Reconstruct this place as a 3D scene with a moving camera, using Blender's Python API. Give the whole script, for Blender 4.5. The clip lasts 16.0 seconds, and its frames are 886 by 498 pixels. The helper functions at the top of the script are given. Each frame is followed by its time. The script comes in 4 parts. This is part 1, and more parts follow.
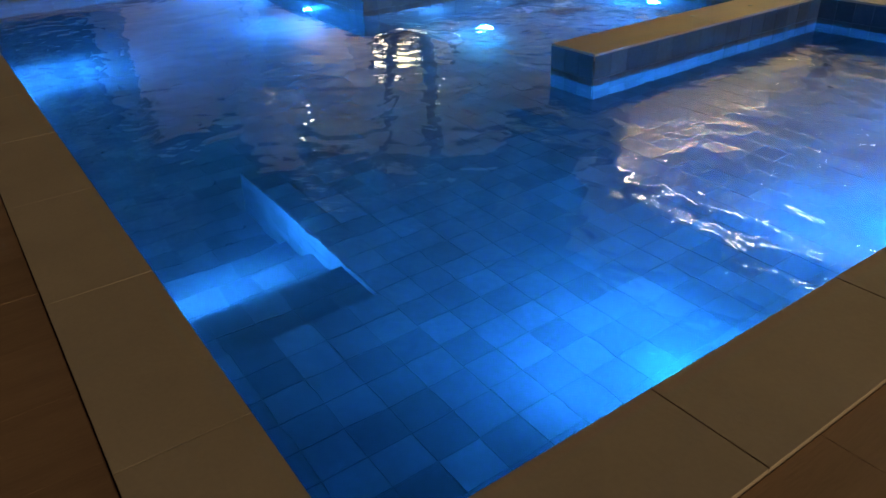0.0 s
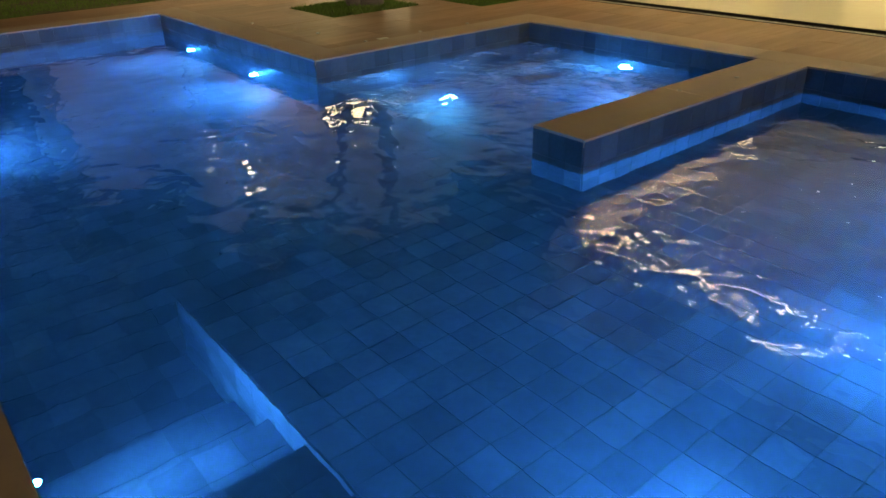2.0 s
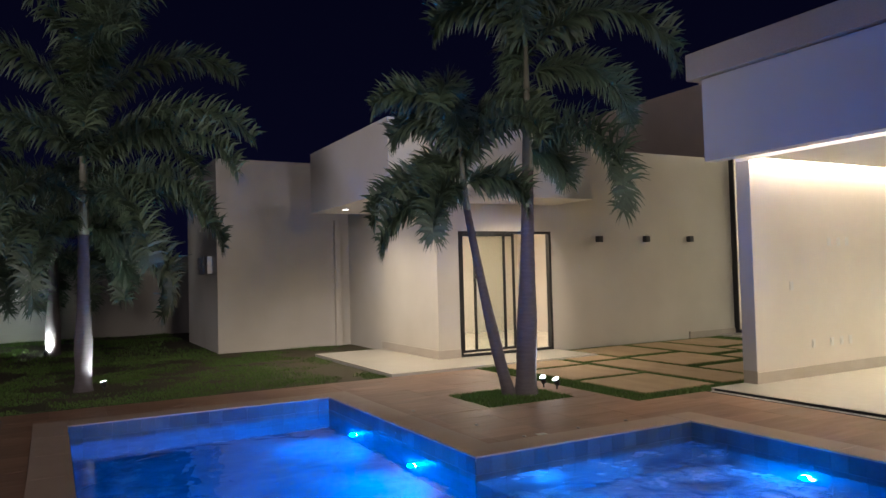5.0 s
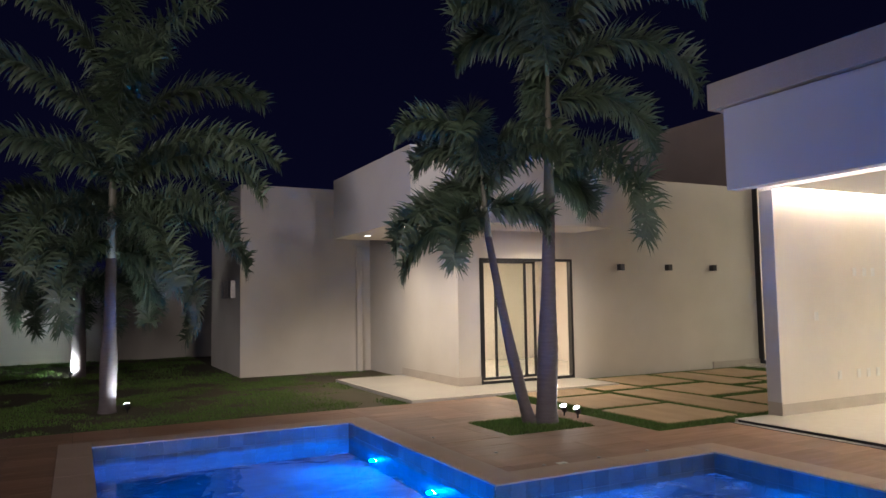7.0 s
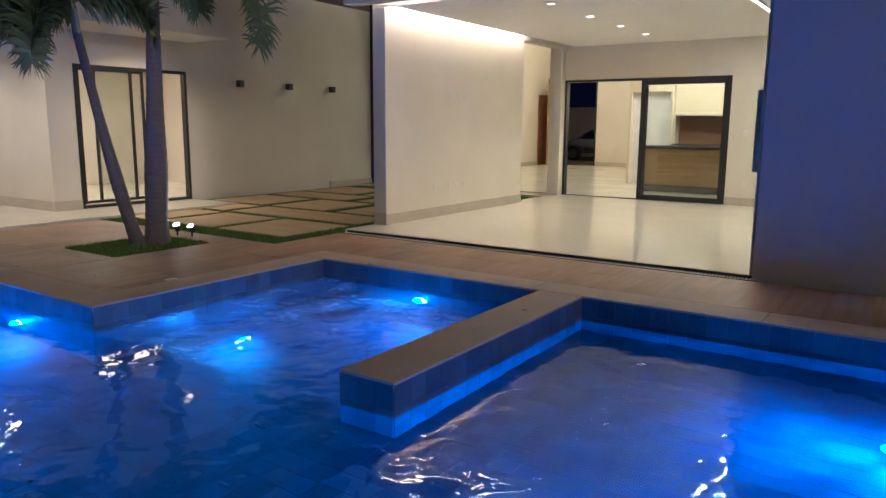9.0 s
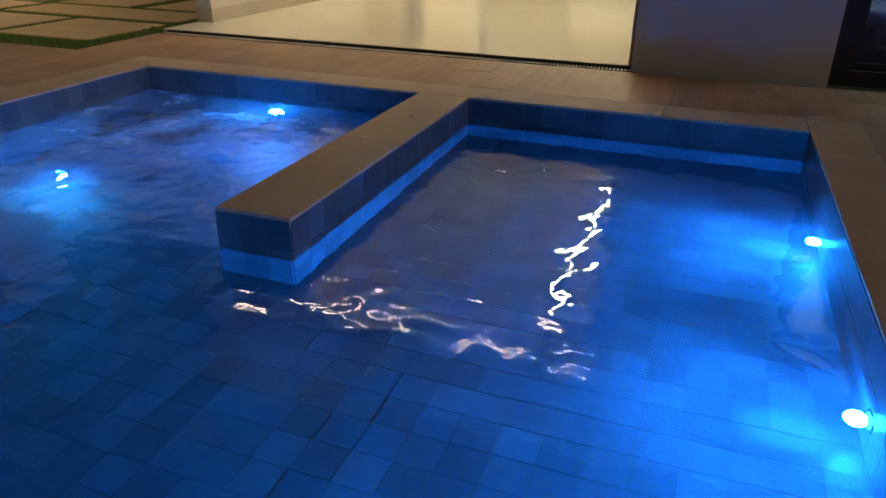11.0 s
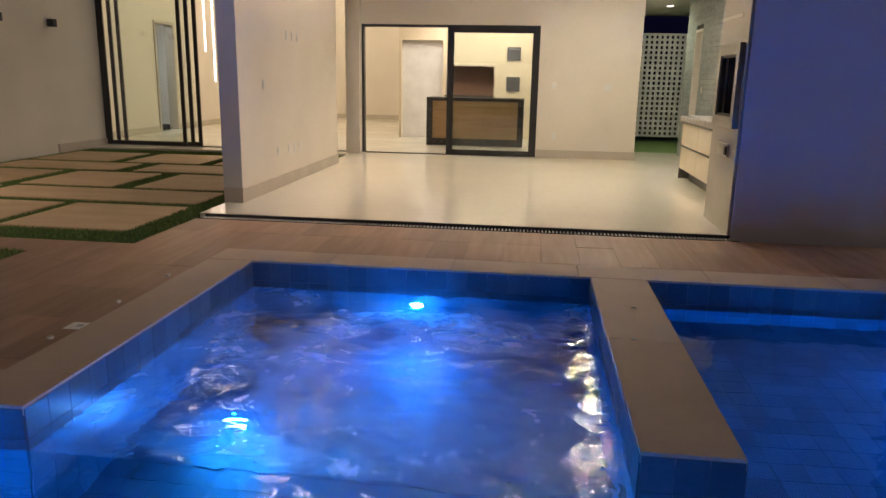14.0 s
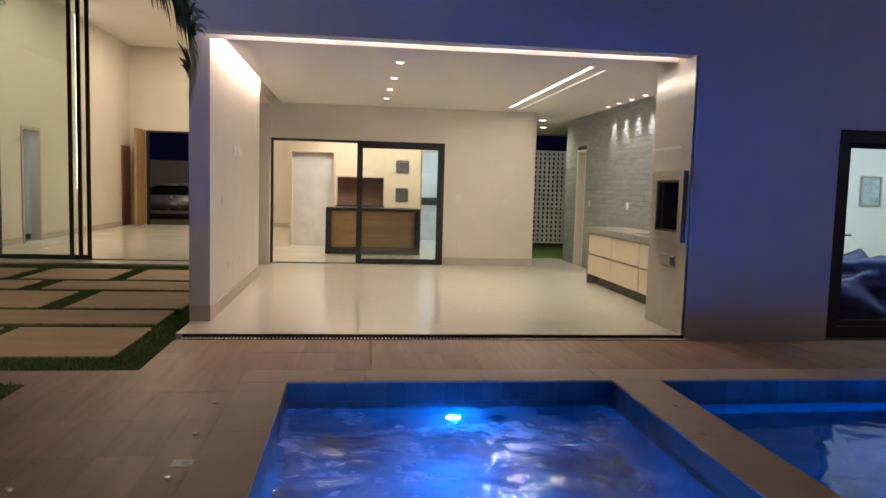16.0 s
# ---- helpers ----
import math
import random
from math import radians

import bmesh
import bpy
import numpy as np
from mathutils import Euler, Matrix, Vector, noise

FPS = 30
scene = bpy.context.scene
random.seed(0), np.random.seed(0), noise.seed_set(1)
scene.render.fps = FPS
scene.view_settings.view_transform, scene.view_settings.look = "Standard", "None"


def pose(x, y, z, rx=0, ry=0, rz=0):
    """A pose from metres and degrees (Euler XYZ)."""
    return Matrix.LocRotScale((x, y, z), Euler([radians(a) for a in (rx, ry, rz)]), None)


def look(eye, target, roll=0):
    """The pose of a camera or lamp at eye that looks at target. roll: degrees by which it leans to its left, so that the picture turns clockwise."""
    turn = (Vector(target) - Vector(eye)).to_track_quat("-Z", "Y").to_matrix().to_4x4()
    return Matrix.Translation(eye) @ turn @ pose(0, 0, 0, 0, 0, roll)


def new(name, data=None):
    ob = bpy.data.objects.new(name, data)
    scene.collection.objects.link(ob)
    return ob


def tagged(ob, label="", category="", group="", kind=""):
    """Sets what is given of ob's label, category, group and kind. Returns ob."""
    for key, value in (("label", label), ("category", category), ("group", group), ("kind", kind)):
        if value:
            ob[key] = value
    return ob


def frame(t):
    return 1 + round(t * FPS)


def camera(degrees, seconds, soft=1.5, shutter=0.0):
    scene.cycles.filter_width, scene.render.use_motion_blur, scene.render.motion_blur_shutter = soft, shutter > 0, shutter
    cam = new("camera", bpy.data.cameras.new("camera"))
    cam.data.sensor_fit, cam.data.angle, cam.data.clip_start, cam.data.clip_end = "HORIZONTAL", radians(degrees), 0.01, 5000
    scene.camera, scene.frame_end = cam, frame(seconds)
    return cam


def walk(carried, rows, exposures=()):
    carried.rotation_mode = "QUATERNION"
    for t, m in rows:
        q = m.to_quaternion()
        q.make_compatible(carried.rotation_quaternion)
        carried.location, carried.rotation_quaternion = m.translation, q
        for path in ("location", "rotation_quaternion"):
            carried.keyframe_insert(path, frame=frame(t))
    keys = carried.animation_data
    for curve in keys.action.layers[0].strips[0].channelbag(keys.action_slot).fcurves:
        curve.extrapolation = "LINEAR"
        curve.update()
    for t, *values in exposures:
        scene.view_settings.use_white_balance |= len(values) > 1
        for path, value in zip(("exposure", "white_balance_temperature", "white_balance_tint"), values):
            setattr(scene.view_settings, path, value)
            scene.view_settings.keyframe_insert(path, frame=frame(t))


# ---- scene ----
cam = camera(63.1, 16.0)
PATH = [
    (0, (0.268, 0.152, 1.237), (-1.176, 1.118, 0.247), -2.7),
    (0.5, (0.09, 0.268, 1.195), (-1.339, 1.256, 0.205), -1.9),
    (1, (-0.067, 0.375, 1.189), (-1.488, 1.374, 0.198), -2.0),
    (1.5, (-0.227, 0.468, 1.264), (-1.637, 1.479, 0.27), -1.7),
    (2, (-0.431, 0.483, 1.32), (-1.827, 1.593, 0.415), -1.7),
    (2.5, (-0.549, 0.524, 1.385), (-1.961, 1.775, 0.721), -1.1),
    (3, (-0.592, 0.497, 1.459), (-2.041, 1.802, 1.013), -0.8),
    (3.5, (-0.599, 0.478, 1.509), (-2.11, 1.762, 1.243), -1.0),
    (4, (-0.589, 0.451, 1.539), (-2.183, 1.652, 1.411), -1.2),
    (4.5, (-0.575, 0.369, 1.576), (-2.257, 1.451, 1.559), -1.4),
    (5, (-0.598, 0.353, 1.58), (-2.353, 1.31, 1.647), -1.5),
    (5.2, (-0.641, 0.327, 1.568), (-2.417, 1.242, 1.66), -1.5),
    (5.7, (-0.636, 0.321, 1.569), (-2.45, 1.153, 1.703), -1.4),
    (6.25, (-0.601, 0.321, 1.573), (-2.429, 1.118, 1.727), -1.1),
    (6.8, (-0.562, 0.323, 1.577), (-2.364, 1.178, 1.725), -0.9),
    (7.3, (-0.546, 0.324, 1.579), (-2.267, 1.336, 1.699), -0.8),
    (7.5, (-0.57, 0.408, 1.582), (-2.235, 1.512, 1.677), -0.5),
    (8, (-0.588, 0.473, 1.534), (-2.06, 1.827, 1.55), -0.1),
    (8.5, (-0.614, 0.537, 1.469), (-1.884, 2.076, 1.341), 0.2),
    (9, (-0.622, 0.562, 1.404), (-1.732, 2.192, 1.068), 0.4),
    (9.5, (-0.676, 0.638, 1.313), (-1.665, 2.279, 0.742), 0.5),
    (9.7, (-0.717, 0.665, 1.283), (-1.664, 2.3, 0.627), 0.5),
    (10.2, (-0.845, 0.754, 1.265), (-1.678, 2.394, 0.481), 0.6),
    (10.75, (-1.15, 0.908, 1.26), (-1.831, 2.588, 0.415), 0.8),
    (11.3, (-1.567, 1.045, 1.264), (-2.109, 2.779, 0.43), 1.1),
    (11.8, (-1.992, 1.088, 1.272), (-2.459, 2.872, 0.497), 1.2),
    (12, (-2.187, 1.074, 1.281), (-2.63, 2.881, 0.548), 1.2),
    (12.5, (-2.594, 1.044, 1.308), (-3.009, 2.896, 0.679), 1.2),
    (13, (-2.984, 1.032, 1.314), (-3.372, 2.913, 0.757), 1.1),
    (13.5, (-3.458, 0.971, 1.367), (-3.79, 2.874, 0.849), 1.0),
    (14, (-3.902, 0.95, 1.389), (-4.132, 2.883, 0.93), 1.1),
    (14.5, (-4.31, 0.931, 1.424), (-4.45, 2.89, 1.05), 1.1),
    (15, (-4.772, 0.826, 1.443), (-4.808, 2.806, 1.159), 1.3),
    (15.5, (-5.195, 0.725, 1.466), (-5.106, 2.709, 1.233), 1.4),
    (16, (-5.532, 0.633, 1.512), (-5.287, 2.611, 1.341), 1.6),
]
EXPO = [(0, 0.45, 9000, -10), (1.0, 0.25, 9600, -8), (1.8, 0.1, 10400, -6), (2.6, -0.1, 8900, -5), (3.2, -0.05, 6900, 0), (3.6, 0.0, 6400, 2), (4.0, 0.05, 6300, 10), (5.0, 0.15, 5900, 12), (7.5, 0.27, 5900, 15), (8.4, 0.05, 5700, 14),
        (9.2, -0.15, 5800, 12), (10.5, -0.2, 6700, 9), (11.8, -0.15, 7400, 8), (12.5, -0.05, 7000, 9), (13.4, -0.05, 6250, 16), (14.5, -0.2, 6400, 21), (16, -0.33, 6150, 22)]
walk(cam, [(t, look(eye, target, roll)) for t, eye, target, roll in PATH], EXPO)

# ---- world and lights ----
world = bpy.data.worlds.new("night_sky")
scene.world = world
world.use_nodes = True
wn = world.node_tree
wbg = wn.nodes["Background"]
wgeo = wn.nodes.new("ShaderNodeTexCoord")
wsep = wn.nodes.new("ShaderNodeSeparateXYZ")
wramp = wn.nodes.new("ShaderNodeValToRGB")
wramp.color_ramp.elements[0].color = (0.0020, 0.0020, 0.009, 1)
wramp.color_ramp.elements[1].color = (0.0008, 0.0008, 0.004, 1)
wramp.color_ramp.elements[1].position = 0.7
wn.links.new(wgeo.outputs["Generated"], wsep.inputs[0])
wn.links.new(wsep.outputs["Z"], wramp.inputs[0])
wn.links.new(wramp.outputs[0], wbg.inputs["Color"])
wbg.inputs["Strength"].default_value = 1.0

WARM = (1.0, 0.82, 0.59)
SOFT = (1.0, 0.93, 0.82)
POOLBLUE = (0.0, 0.19, 1.0)


def point(name, loc, watts, col, radius=0.05):
    d = bpy.data.lights.new(name, "POINT")
    d.energy, d.color, d.shadow_soft_size = watts, col, radius
    ob = new(name, d)
    ob.location = loc
    return ob


def spot(name, loc, target, watts, col, angle=80, blend=0.5, radius=0.04):
    d = bpy.data.lights.new(name, "SPOT")
    d.energy, d.color, d.shadow_soft_size = watts, col, radius
    d.spot_size, d.spot_blend = radians(angle), blend
    ob = new(name, d)
    ob.matrix_world = look(loc, target)
    return ob


def area(name, loc, target, sx, sy, watts, col):
    d = bpy.data.lights.new(name, "AREA")
    d.shape, d.size, d.size_y, d.energy, d.color = "RECTANGLE", sx, sy, watts, col
    ob = new(name, d)
    ob.matrix_world = look(loc, target)
    return ob


# underwater lamps: (place, way they face)
POOL_LAMPS = [((-0.63, 1.85, -0.31), (-1, 0, 0)), ((-0.63, 3.32, -0.31), (-1, 0, 0)), ((-0.63, 4.85, -0.31), (-1, 0, 0)),
              ((-4.72, 6.20, -0.48), (0, -1, 0)), ((-5.55, 4.66, -1.05), (0, 0, 1)),
              ((-7.22, 3.585, -0.66), (0, -1, 0)), ((-8.82, 3.585, -0.66), (0, -1, 0)), ((-2.62, 0.51, -0.46), (0, 1, 0)),
              # this last lamp is made up, set out of sight to brighten the deep floor
              ((-6.8, 0.51, -0.85), (0, 1, 0))]
for (p, w), w_ in zip(POOL_LAMPS, (185, 185, 185, 72, 48, 145, 145, 65, 260)):
    q = Vector(p) + Vector(w) * (0.02 if w[1] > 0 else 0.05)
    point("pool_lamp_light", q, w_, POOLBLUE, 0.012 if w[1] > 0 else 0.04)
    if w[2] == 0:
        spot("pool_lamp_beam", q, q + Vector(w) + Vector((0, 0, -0.22)), w_ * (3.8 if p[0] > -1 else 5), POOLBLUE, 130, 1.0, 0.03)
    if w[2] == 1:
        spot("pool_lamp_beam", q, q + Vector((0.6, -1, 0.0)), 700, (0.01, 0.3, 1.0), 120, 1.0, 0.03)
    if p[0] > -1:
        spot("pool_lamp_beam", q, q + Vector((-1, 0, -1.3)), w_ * 6, (0.02, 0.7, 1.0), 56, 1.0, 0.03)

DOWNLIGHTS = [(-5.02, 9.5), (-5.02, 10.8), (-5.02, 12.0), (-5.02, 13.2)]
for x, y in DOWNLIGHTS:
    spot("downlight_light", (x, y, 2.97), (x, y, 0), 52, WARM, 120, 0.8, 0.05)
area("led_profile_light", (-2.74, 11.4, 2.985), (-2.74, 11.4, 0), 0.05, 4.5, 80, (1.0, 0.92, 0.64))
area("slot_light", (-4.45, 8.115, 3.013), (-4.45, 8.32, 3.06), 4.8, 0.01, 5, WARM)
area("cove_light", (-6.975, 10.5, 3.14), (-7.07, 10.5, 3.04), 4.0, 0.04, 60, WARM)
WASHERS = [9.7, 10.25, 10.8, 11.35, 11.9, 12.45, 13.0]
for y in WASHERS:
    spot("wall_washer_light", (-1.14, y, 2.96), (-1.06, y, 0), 85, SOFT, 50, 0.6, 0.02)
spot("passage_light", (-1.57, 15.9, 2.97), (-1.57, 15.9, 0), 110, (0.95, 1.0, 0.66), 150, 0.8, 0.05)
spot("passage_light", (-1.1, 17.6, 2.97), (-0.8, 18.9, 0), 55, (0.98, 1.0, 0.7), 140, 0.8, 0.05)
area("living_light", (-10.2, 17.6, 5.7), (-10.2, 17.6, 0), 3.0, 3.0, 155, (1.0, 0.86, 0.57))
area("living_light", (-10.2, 22.6, 5.7), (-10.2, 22.6, 0), 3.0, 3.0, 155, (1.0, 0.86, 0.57))
area("kitchen_light", (-4.9, 17.2, 2.96), (-4.9, 17.2, 0), 3.0, 1.2, 130, (1.0, 0.90, 0.70))
area("pantry_light", (-3.4, 20.2, 2.7), (-3.4, 20.2, 0), 0.8, 0.8, 58, (0.66, 0.90, 1.0))
area("wing_room_light", (-14.2, 8.6, 2.7), (-14.2, 8.6, 0), 1.6, 1.6, 80, WARM)
area("bath_light", (1.3, 8.35, 2.62), (1.3, 10.9, 1.0), 2.4, 0.3, 75, (0.66, 0.93, 1.0))
WING_DOWN = [(-13.9, 5.45), (-12.1, 5.45), (-11.5, 8.1)]
for x, y in WING_DOWN:
    spot("wing_downlight_light", (x, y, 2.84), (x, y, 0), 150, WARM, 150, 1.0, 0.06)
GARDEN_SPOTS = [((-8.80, 6.36, 0.06), (-8.55, 5.8, 1.6)), ((-8.55, 6.40, 0.06), (-8.5, 5.8, 1.2)),
                ((-12.55, 1.05, 0.05), (-12.75, 0.75, 1.4)), ((-18.85, 0.25, 0.05), (-20.6, 0.5, 1.3))]
for p, tg in GARDEN_SPOTS:
    spot("garden_spot_light", Vector(p) + Vector((0, 0, 0.06)), tg, 130 if p[0] > -10 else 90 if p[0] > -15 else 520, (0.9, 1.0, 0.9), 125, 0.9, 0.03)
# invented warm fill from beyond the boundary wall; no such lamp is known
area("east_fill_light", (17, 3.5, 7.0), (-12, 5, 2), 2.0, 2.0, 780, (1.0, 0.84, 0.70))
# unseen soft spot added to brighten the garden wing and its eave
spot("wing_fill_spot", (6, -13.5, 5.5), (-13.5, 6, 3.3), 8500, (1.0, 0.86, 0.80), 31, 0.7, 4.0)
area("porch_light", (-11.5, 30.0, 4.2), (-11.5, 30.0, 0), 1.0, 1.0, 90, WARM)
area("side_room_light", (-14, 18.2, 2.85), (-14, 18.2, 0), 1.0, 1.0, 45, (0.85, 0.92, 1.0))


# ---- materials ----
def material(name, col, col2=None, rough=0.6, metal=0.0, scale=3.0, fine=60.0, bump=0.15, bump_dist=0.004, amount=0.5,
             stretch=(1, 1, 1), spec=0.5, rvar=0.1, per_piece=0.0):
    m = bpy.data.materials.new(name)
    m.use_nodes = True
    nt = m.node_tree
    b = nt.nodes["Principled BSDF"]
    N, L = nt.nodes.new, nt.links.new
    tc, mp = N("ShaderNodeTexCoord"), N("ShaderNodeMapping")
    geo = N("ShaderNodeNewGeometry")
    mp.inputs["Scale"].default_value = stretch
    L(geo.outputs["Position"], mp.inputs["Vector"])
    n1, n2 = N("ShaderNodeTexNoise"), N("ShaderNodeTexNoise")
    n1.inputs["Scale"].default_value, n1.inputs["Detail"].default_value = scale, 4
    n2.inputs["Scale"].default_value, n2.inputs["Detail"].default_value = fine, 3
    L(mp.outputs[0], n1.inputs["Vector"]), L(mp.outputs[0], n2.inputs["Vector"])
    mix = N("ShaderNodeMath")
    mix.operation = "ADD"
    L(n1.outputs[0], mix.inputs[0])
    k = N("ShaderNodeMath")
    k.operation = "MULTIPLY"
    k.inputs[1].default_value = 0.5
    L(n2.outputs[0], k.inputs[0]), L(k.outputs[0], mix.inputs[1])
    mr = N("ShaderNodeMapRange")
    mr.inputs[1].default_value, mr.inputs[2].default_value = 0.75 - amount * 0.5, 0.75 + amount * 0.5
    L(mix.outputs[0], mr.inputs[0])
    c = N("ShaderNodeMix")
    c.data_type = "RGBA"
    c.inputs[6].default_value = (*col, 1)
    c.inputs[7].default_value = (*(col2 or [v * 0.8 for v in col]), 1)
    L(mr.outputs[0], c.inputs[0])
    out = c.outputs[2]
    if per_piece:
        oi = N("ShaderNodeObjectInfo")
        rnd = N("ShaderNodeMath")
        rnd.operation = "ADD"
        L(oi.outputs["Random"], rnd.inputs[0])
        L(geo.outputs["Random Per Island"], rnd.inputs[1])
        fr = N("ShaderNodeMath")
        fr.operation = "FRACT"
        L(rnd.outputs[0], fr.inputs[0])
        vr = N("ShaderNodeMapRange")
        vr.inputs[3].default_value, vr.inputs[4].default_value = 1 - per_piece, 1 + per_piece
        L(fr.outputs[0], vr.inputs[0])
        hs = N("ShaderNodeHueSaturation")
        L(out, hs.inputs["Color"]), L(vr.outputs[0], hs.inputs["Value"])
        out = hs.outputs[0]
    L(out, b.inputs["Base Color"])
    rr = N("ShaderNodeMapRange")
    rr.inputs[3].default_value, rr.inputs[4].default_value = max(rough - rvar, 0.02), min(rough + rvar, 1)
    L(n1.outputs[0], rr.inputs[0]), L(rr.outputs[0], b.inputs["Roughness"])
    b.inputs["Metallic"].default_value = metal
    b.inputs["Specular IOR Level"].default_value = spec
    if bump:
        bp = N("ShaderNodeBump")
        bp.inputs["Strength"].default_value, bp.inputs["Distance"].default_value = bump, bump_dist
        L(n2.outputs[0], bp.inputs["Height"]), L(bp.outputs[0], b.inputs["Normal"])
    return m


def glow(name, col, strength):
    m = bpy.data.materials.new(name)
    m.use_nodes = True
    b = m.node_tree.nodes["Principled BSDF"]
    b.inputs["Base Color"].default_value = (0.8, 0.8, 0.8, 1)
    b.inputs["Emission Color"].default_value = (*col, 1)
    b.inputs["Emission Strength"].default_value = strength
    return m


def glass(name, col=(0.93, 0.97, 0.95)):
    m = bpy.data.materials.new(name)
    m.use_nodes = True
    b = m.node_tree.nodes["Principled BSDF"]
    b.inputs["Base Color"].default_value = (*col, 1)
    b.inputs["Transmission Weight"].default_value = 1
    b.inputs["Roughness"].default_value = 0.0
    b.inputs["IOR"].default_value = 1.45
    return m


def water_material(name, big, small, strength, foam=0.0):
    m = bpy.data.materials.new(name)
    m.use_nodes = True
    nt = m.node_tree
    b = nt.nodes["Principled BSDF"]
    N, L = nt.nodes.new, nt.links.new
    b.inputs["Base Color"].default_value = (0.35, 0.84, 1, 1)
    b.inputs["Transmission Weight"].default_value = 1
    b.inputs["Roughness"].default_value = 0.0
    b.inputs["IOR"].default_value = 1.333
    geo = N("ShaderNodeNewGeometry")
    mp = N("ShaderNodeMapping")
    mp.inputs["Rotation"].default_value = (0, 0, 0.5)
    mp.inputs["Scale"].default_value = (1.0, 1.1, 1)
    L(geo.outputs["Position"], mp.inputs["Vector"])
    n1, n2 = N("ShaderNodeTexNoise"), N("ShaderNodeTexNoise")
    for n, s, d in ((n1, big, 0.4), (n2, small, 1.0)):
        n.inputs["Scale"].default_value, n.inputs["Detail"].default_value = s, d
        n.inputs["Distortion"].default_value = 0.6
        L(mp.outputs[0], n.inputs["Vector"])
    k = N("ShaderNodeMath")
    k.operation = "MULTIPLY_ADD"
    k.inputs[1].default_value = 0.13
    L(n2.outputs[0], k.inputs[0]), L(n1.outputs[0], k.inputs[2])
    bp = N("ShaderNodeBump")
    bp.inputs["Strength"].default_value, bp.inputs["Distance"].default_value = 1.0, strength
    L(k.outputs[0], bp.inputs["Height"]), L(bp.outputs[0], b.inputs["Normal"])
    if foam:
        f1, f2 = N("ShaderNodeTexNoise"), N("ShaderNodeTexNoise")
        f1.inputs["Scale"].default_value, f1.inputs["Detail"].default_value, f1.inputs["Distortion"].default_value = 1.9, 6, 0.7
        f2.inputs["Scale"].default_value, f2.inputs["Detail"].default_value, f2.inputs["Distortion"].default_value = 8.0, 8, 0.4
        L(geo.outputs["Position"], f1.inputs["Vector"]), L(geo.outputs["Position"], f2.inputs["Vector"])
        r1 = N("ShaderNodeMapRange")
        r1.inputs[1].default_value, r1.inputs[2].default_value = 0.38, 0.72
        r1.inputs[4].default_value = foam
        L(f1.outputs[0], r1.inputs[0])
        mm = N("ShaderNodeMath")
        mm.operation = "MULTIPLY"
        L(r1.outputs[0], mm.inputs[0]), L(f2.outputs[0], mm.inputs[1])
        dif, tra, both, mixs = N("ShaderNodeBsdfDiffuse"), N("ShaderNodeBsdfTranslucent"), N("ShaderNodeMixShader"), N("ShaderNodeMixShader")
        dif.inputs[0].default_value = tra.inputs[0].default_value = (0.85, 0.88, 0.9, 1)
        L(dif.outputs[0], both.inputs[1]), L(tra.outputs[0], both.inputs[2])
        L(mm.outputs[0], mixs.inputs[0]), L(b.outputs[0], mixs.inputs[1]), L(both.outputs[0], mixs.inputs[2])
        L(mixs.outputs[0], nt.nodes["Material Output"].inputs["Surface"])
    return m


M = {}
M["paint"] = material("wall_paint", (0.74, 0.68, 0.60), (0.68, 0.62, 0.54), 0.75, scale=1.2, fine=140, bump=0.35, bump_dist=0.002)
M["garden_paint"] = material("garden_wall_paint", (0.66, 0.62, 0.54), (0.58, 0.54, 0.46), 0.85, scale=0.9, fine=90, bump=0.5, bump_dist=0.003)
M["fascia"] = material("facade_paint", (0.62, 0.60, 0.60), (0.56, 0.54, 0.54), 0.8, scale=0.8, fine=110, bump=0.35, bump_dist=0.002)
M["ceiling"] = material("ceiling_paint", (0.80, 0.77, 0.73), (0.77, 0.74, 0.70), 0.8, scale=1.5, fine=120, bump=0.1)
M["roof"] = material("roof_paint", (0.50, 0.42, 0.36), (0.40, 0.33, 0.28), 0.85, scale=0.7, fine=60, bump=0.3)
M["tan"] = material("baseboard_stone", (0.52, 0.46, 0.38), (0.46, 0.40, 0.33), 0.5, scale=3, fine=90, bump=0.1)
M["porcelain"] = material("polished_porcelain", (0.74, 0.70, 0.60), (0.66, 0.62, 0.52), 0.14, scale=1.3, fine=9, bump=0.02, rvar=0.10, amount=0.7)
M["deck"] = material("wood_look_deck_tile", (0.38, 0.215, 0.135), (0.23, 0.125, 0.078), 0.5, scale=2.2, fine=26, bump=0.25, stretch=(6, 0.7, 1), per_piece=0.16, amount=0.9)
M["coping"] = material("beige_stone_coping", (0.49, 0.365, 0.285), (0.40, 0.295, 0.23), 0.68, scale=2.5, fine=70, bump=0.2, per_piece=0.03, amount=0.8)
M["poolgrout"] = material("pool_grout", (0.06, 0.085, 0.095), None, 0.8, scale=6, fine=80)
M["grout"] = material("dark_grout", (0.07, 0.07, 0.065), None, 0.9, scale=6, fine=80)
M["tile"] = material("grey_green_pool_stone", (0.072, 0.10, 0.115), (0.035, 0.052, 0.064), 0.35, scale=3.5, fine=45, bump=0.25, per_piece=0.26, amount=0.7)
M["paver"] = material("sand_paver", (0.52, 0.37, 0.21), (0.34, 0.235, 0.13), 0.75, scale=1.9, fine=50, bump=0.3, stretch=(0.6, 2, 1), per_piece=0.07, amount=0.9)
M["grass"] = material("lawn_grass", (0.08, 0.18, 0.03), (0.14, 0.19, 0.05), 0.85, scale=1.8, fine=70, bump=0.6, amount=0.9, per_piece=0.35)
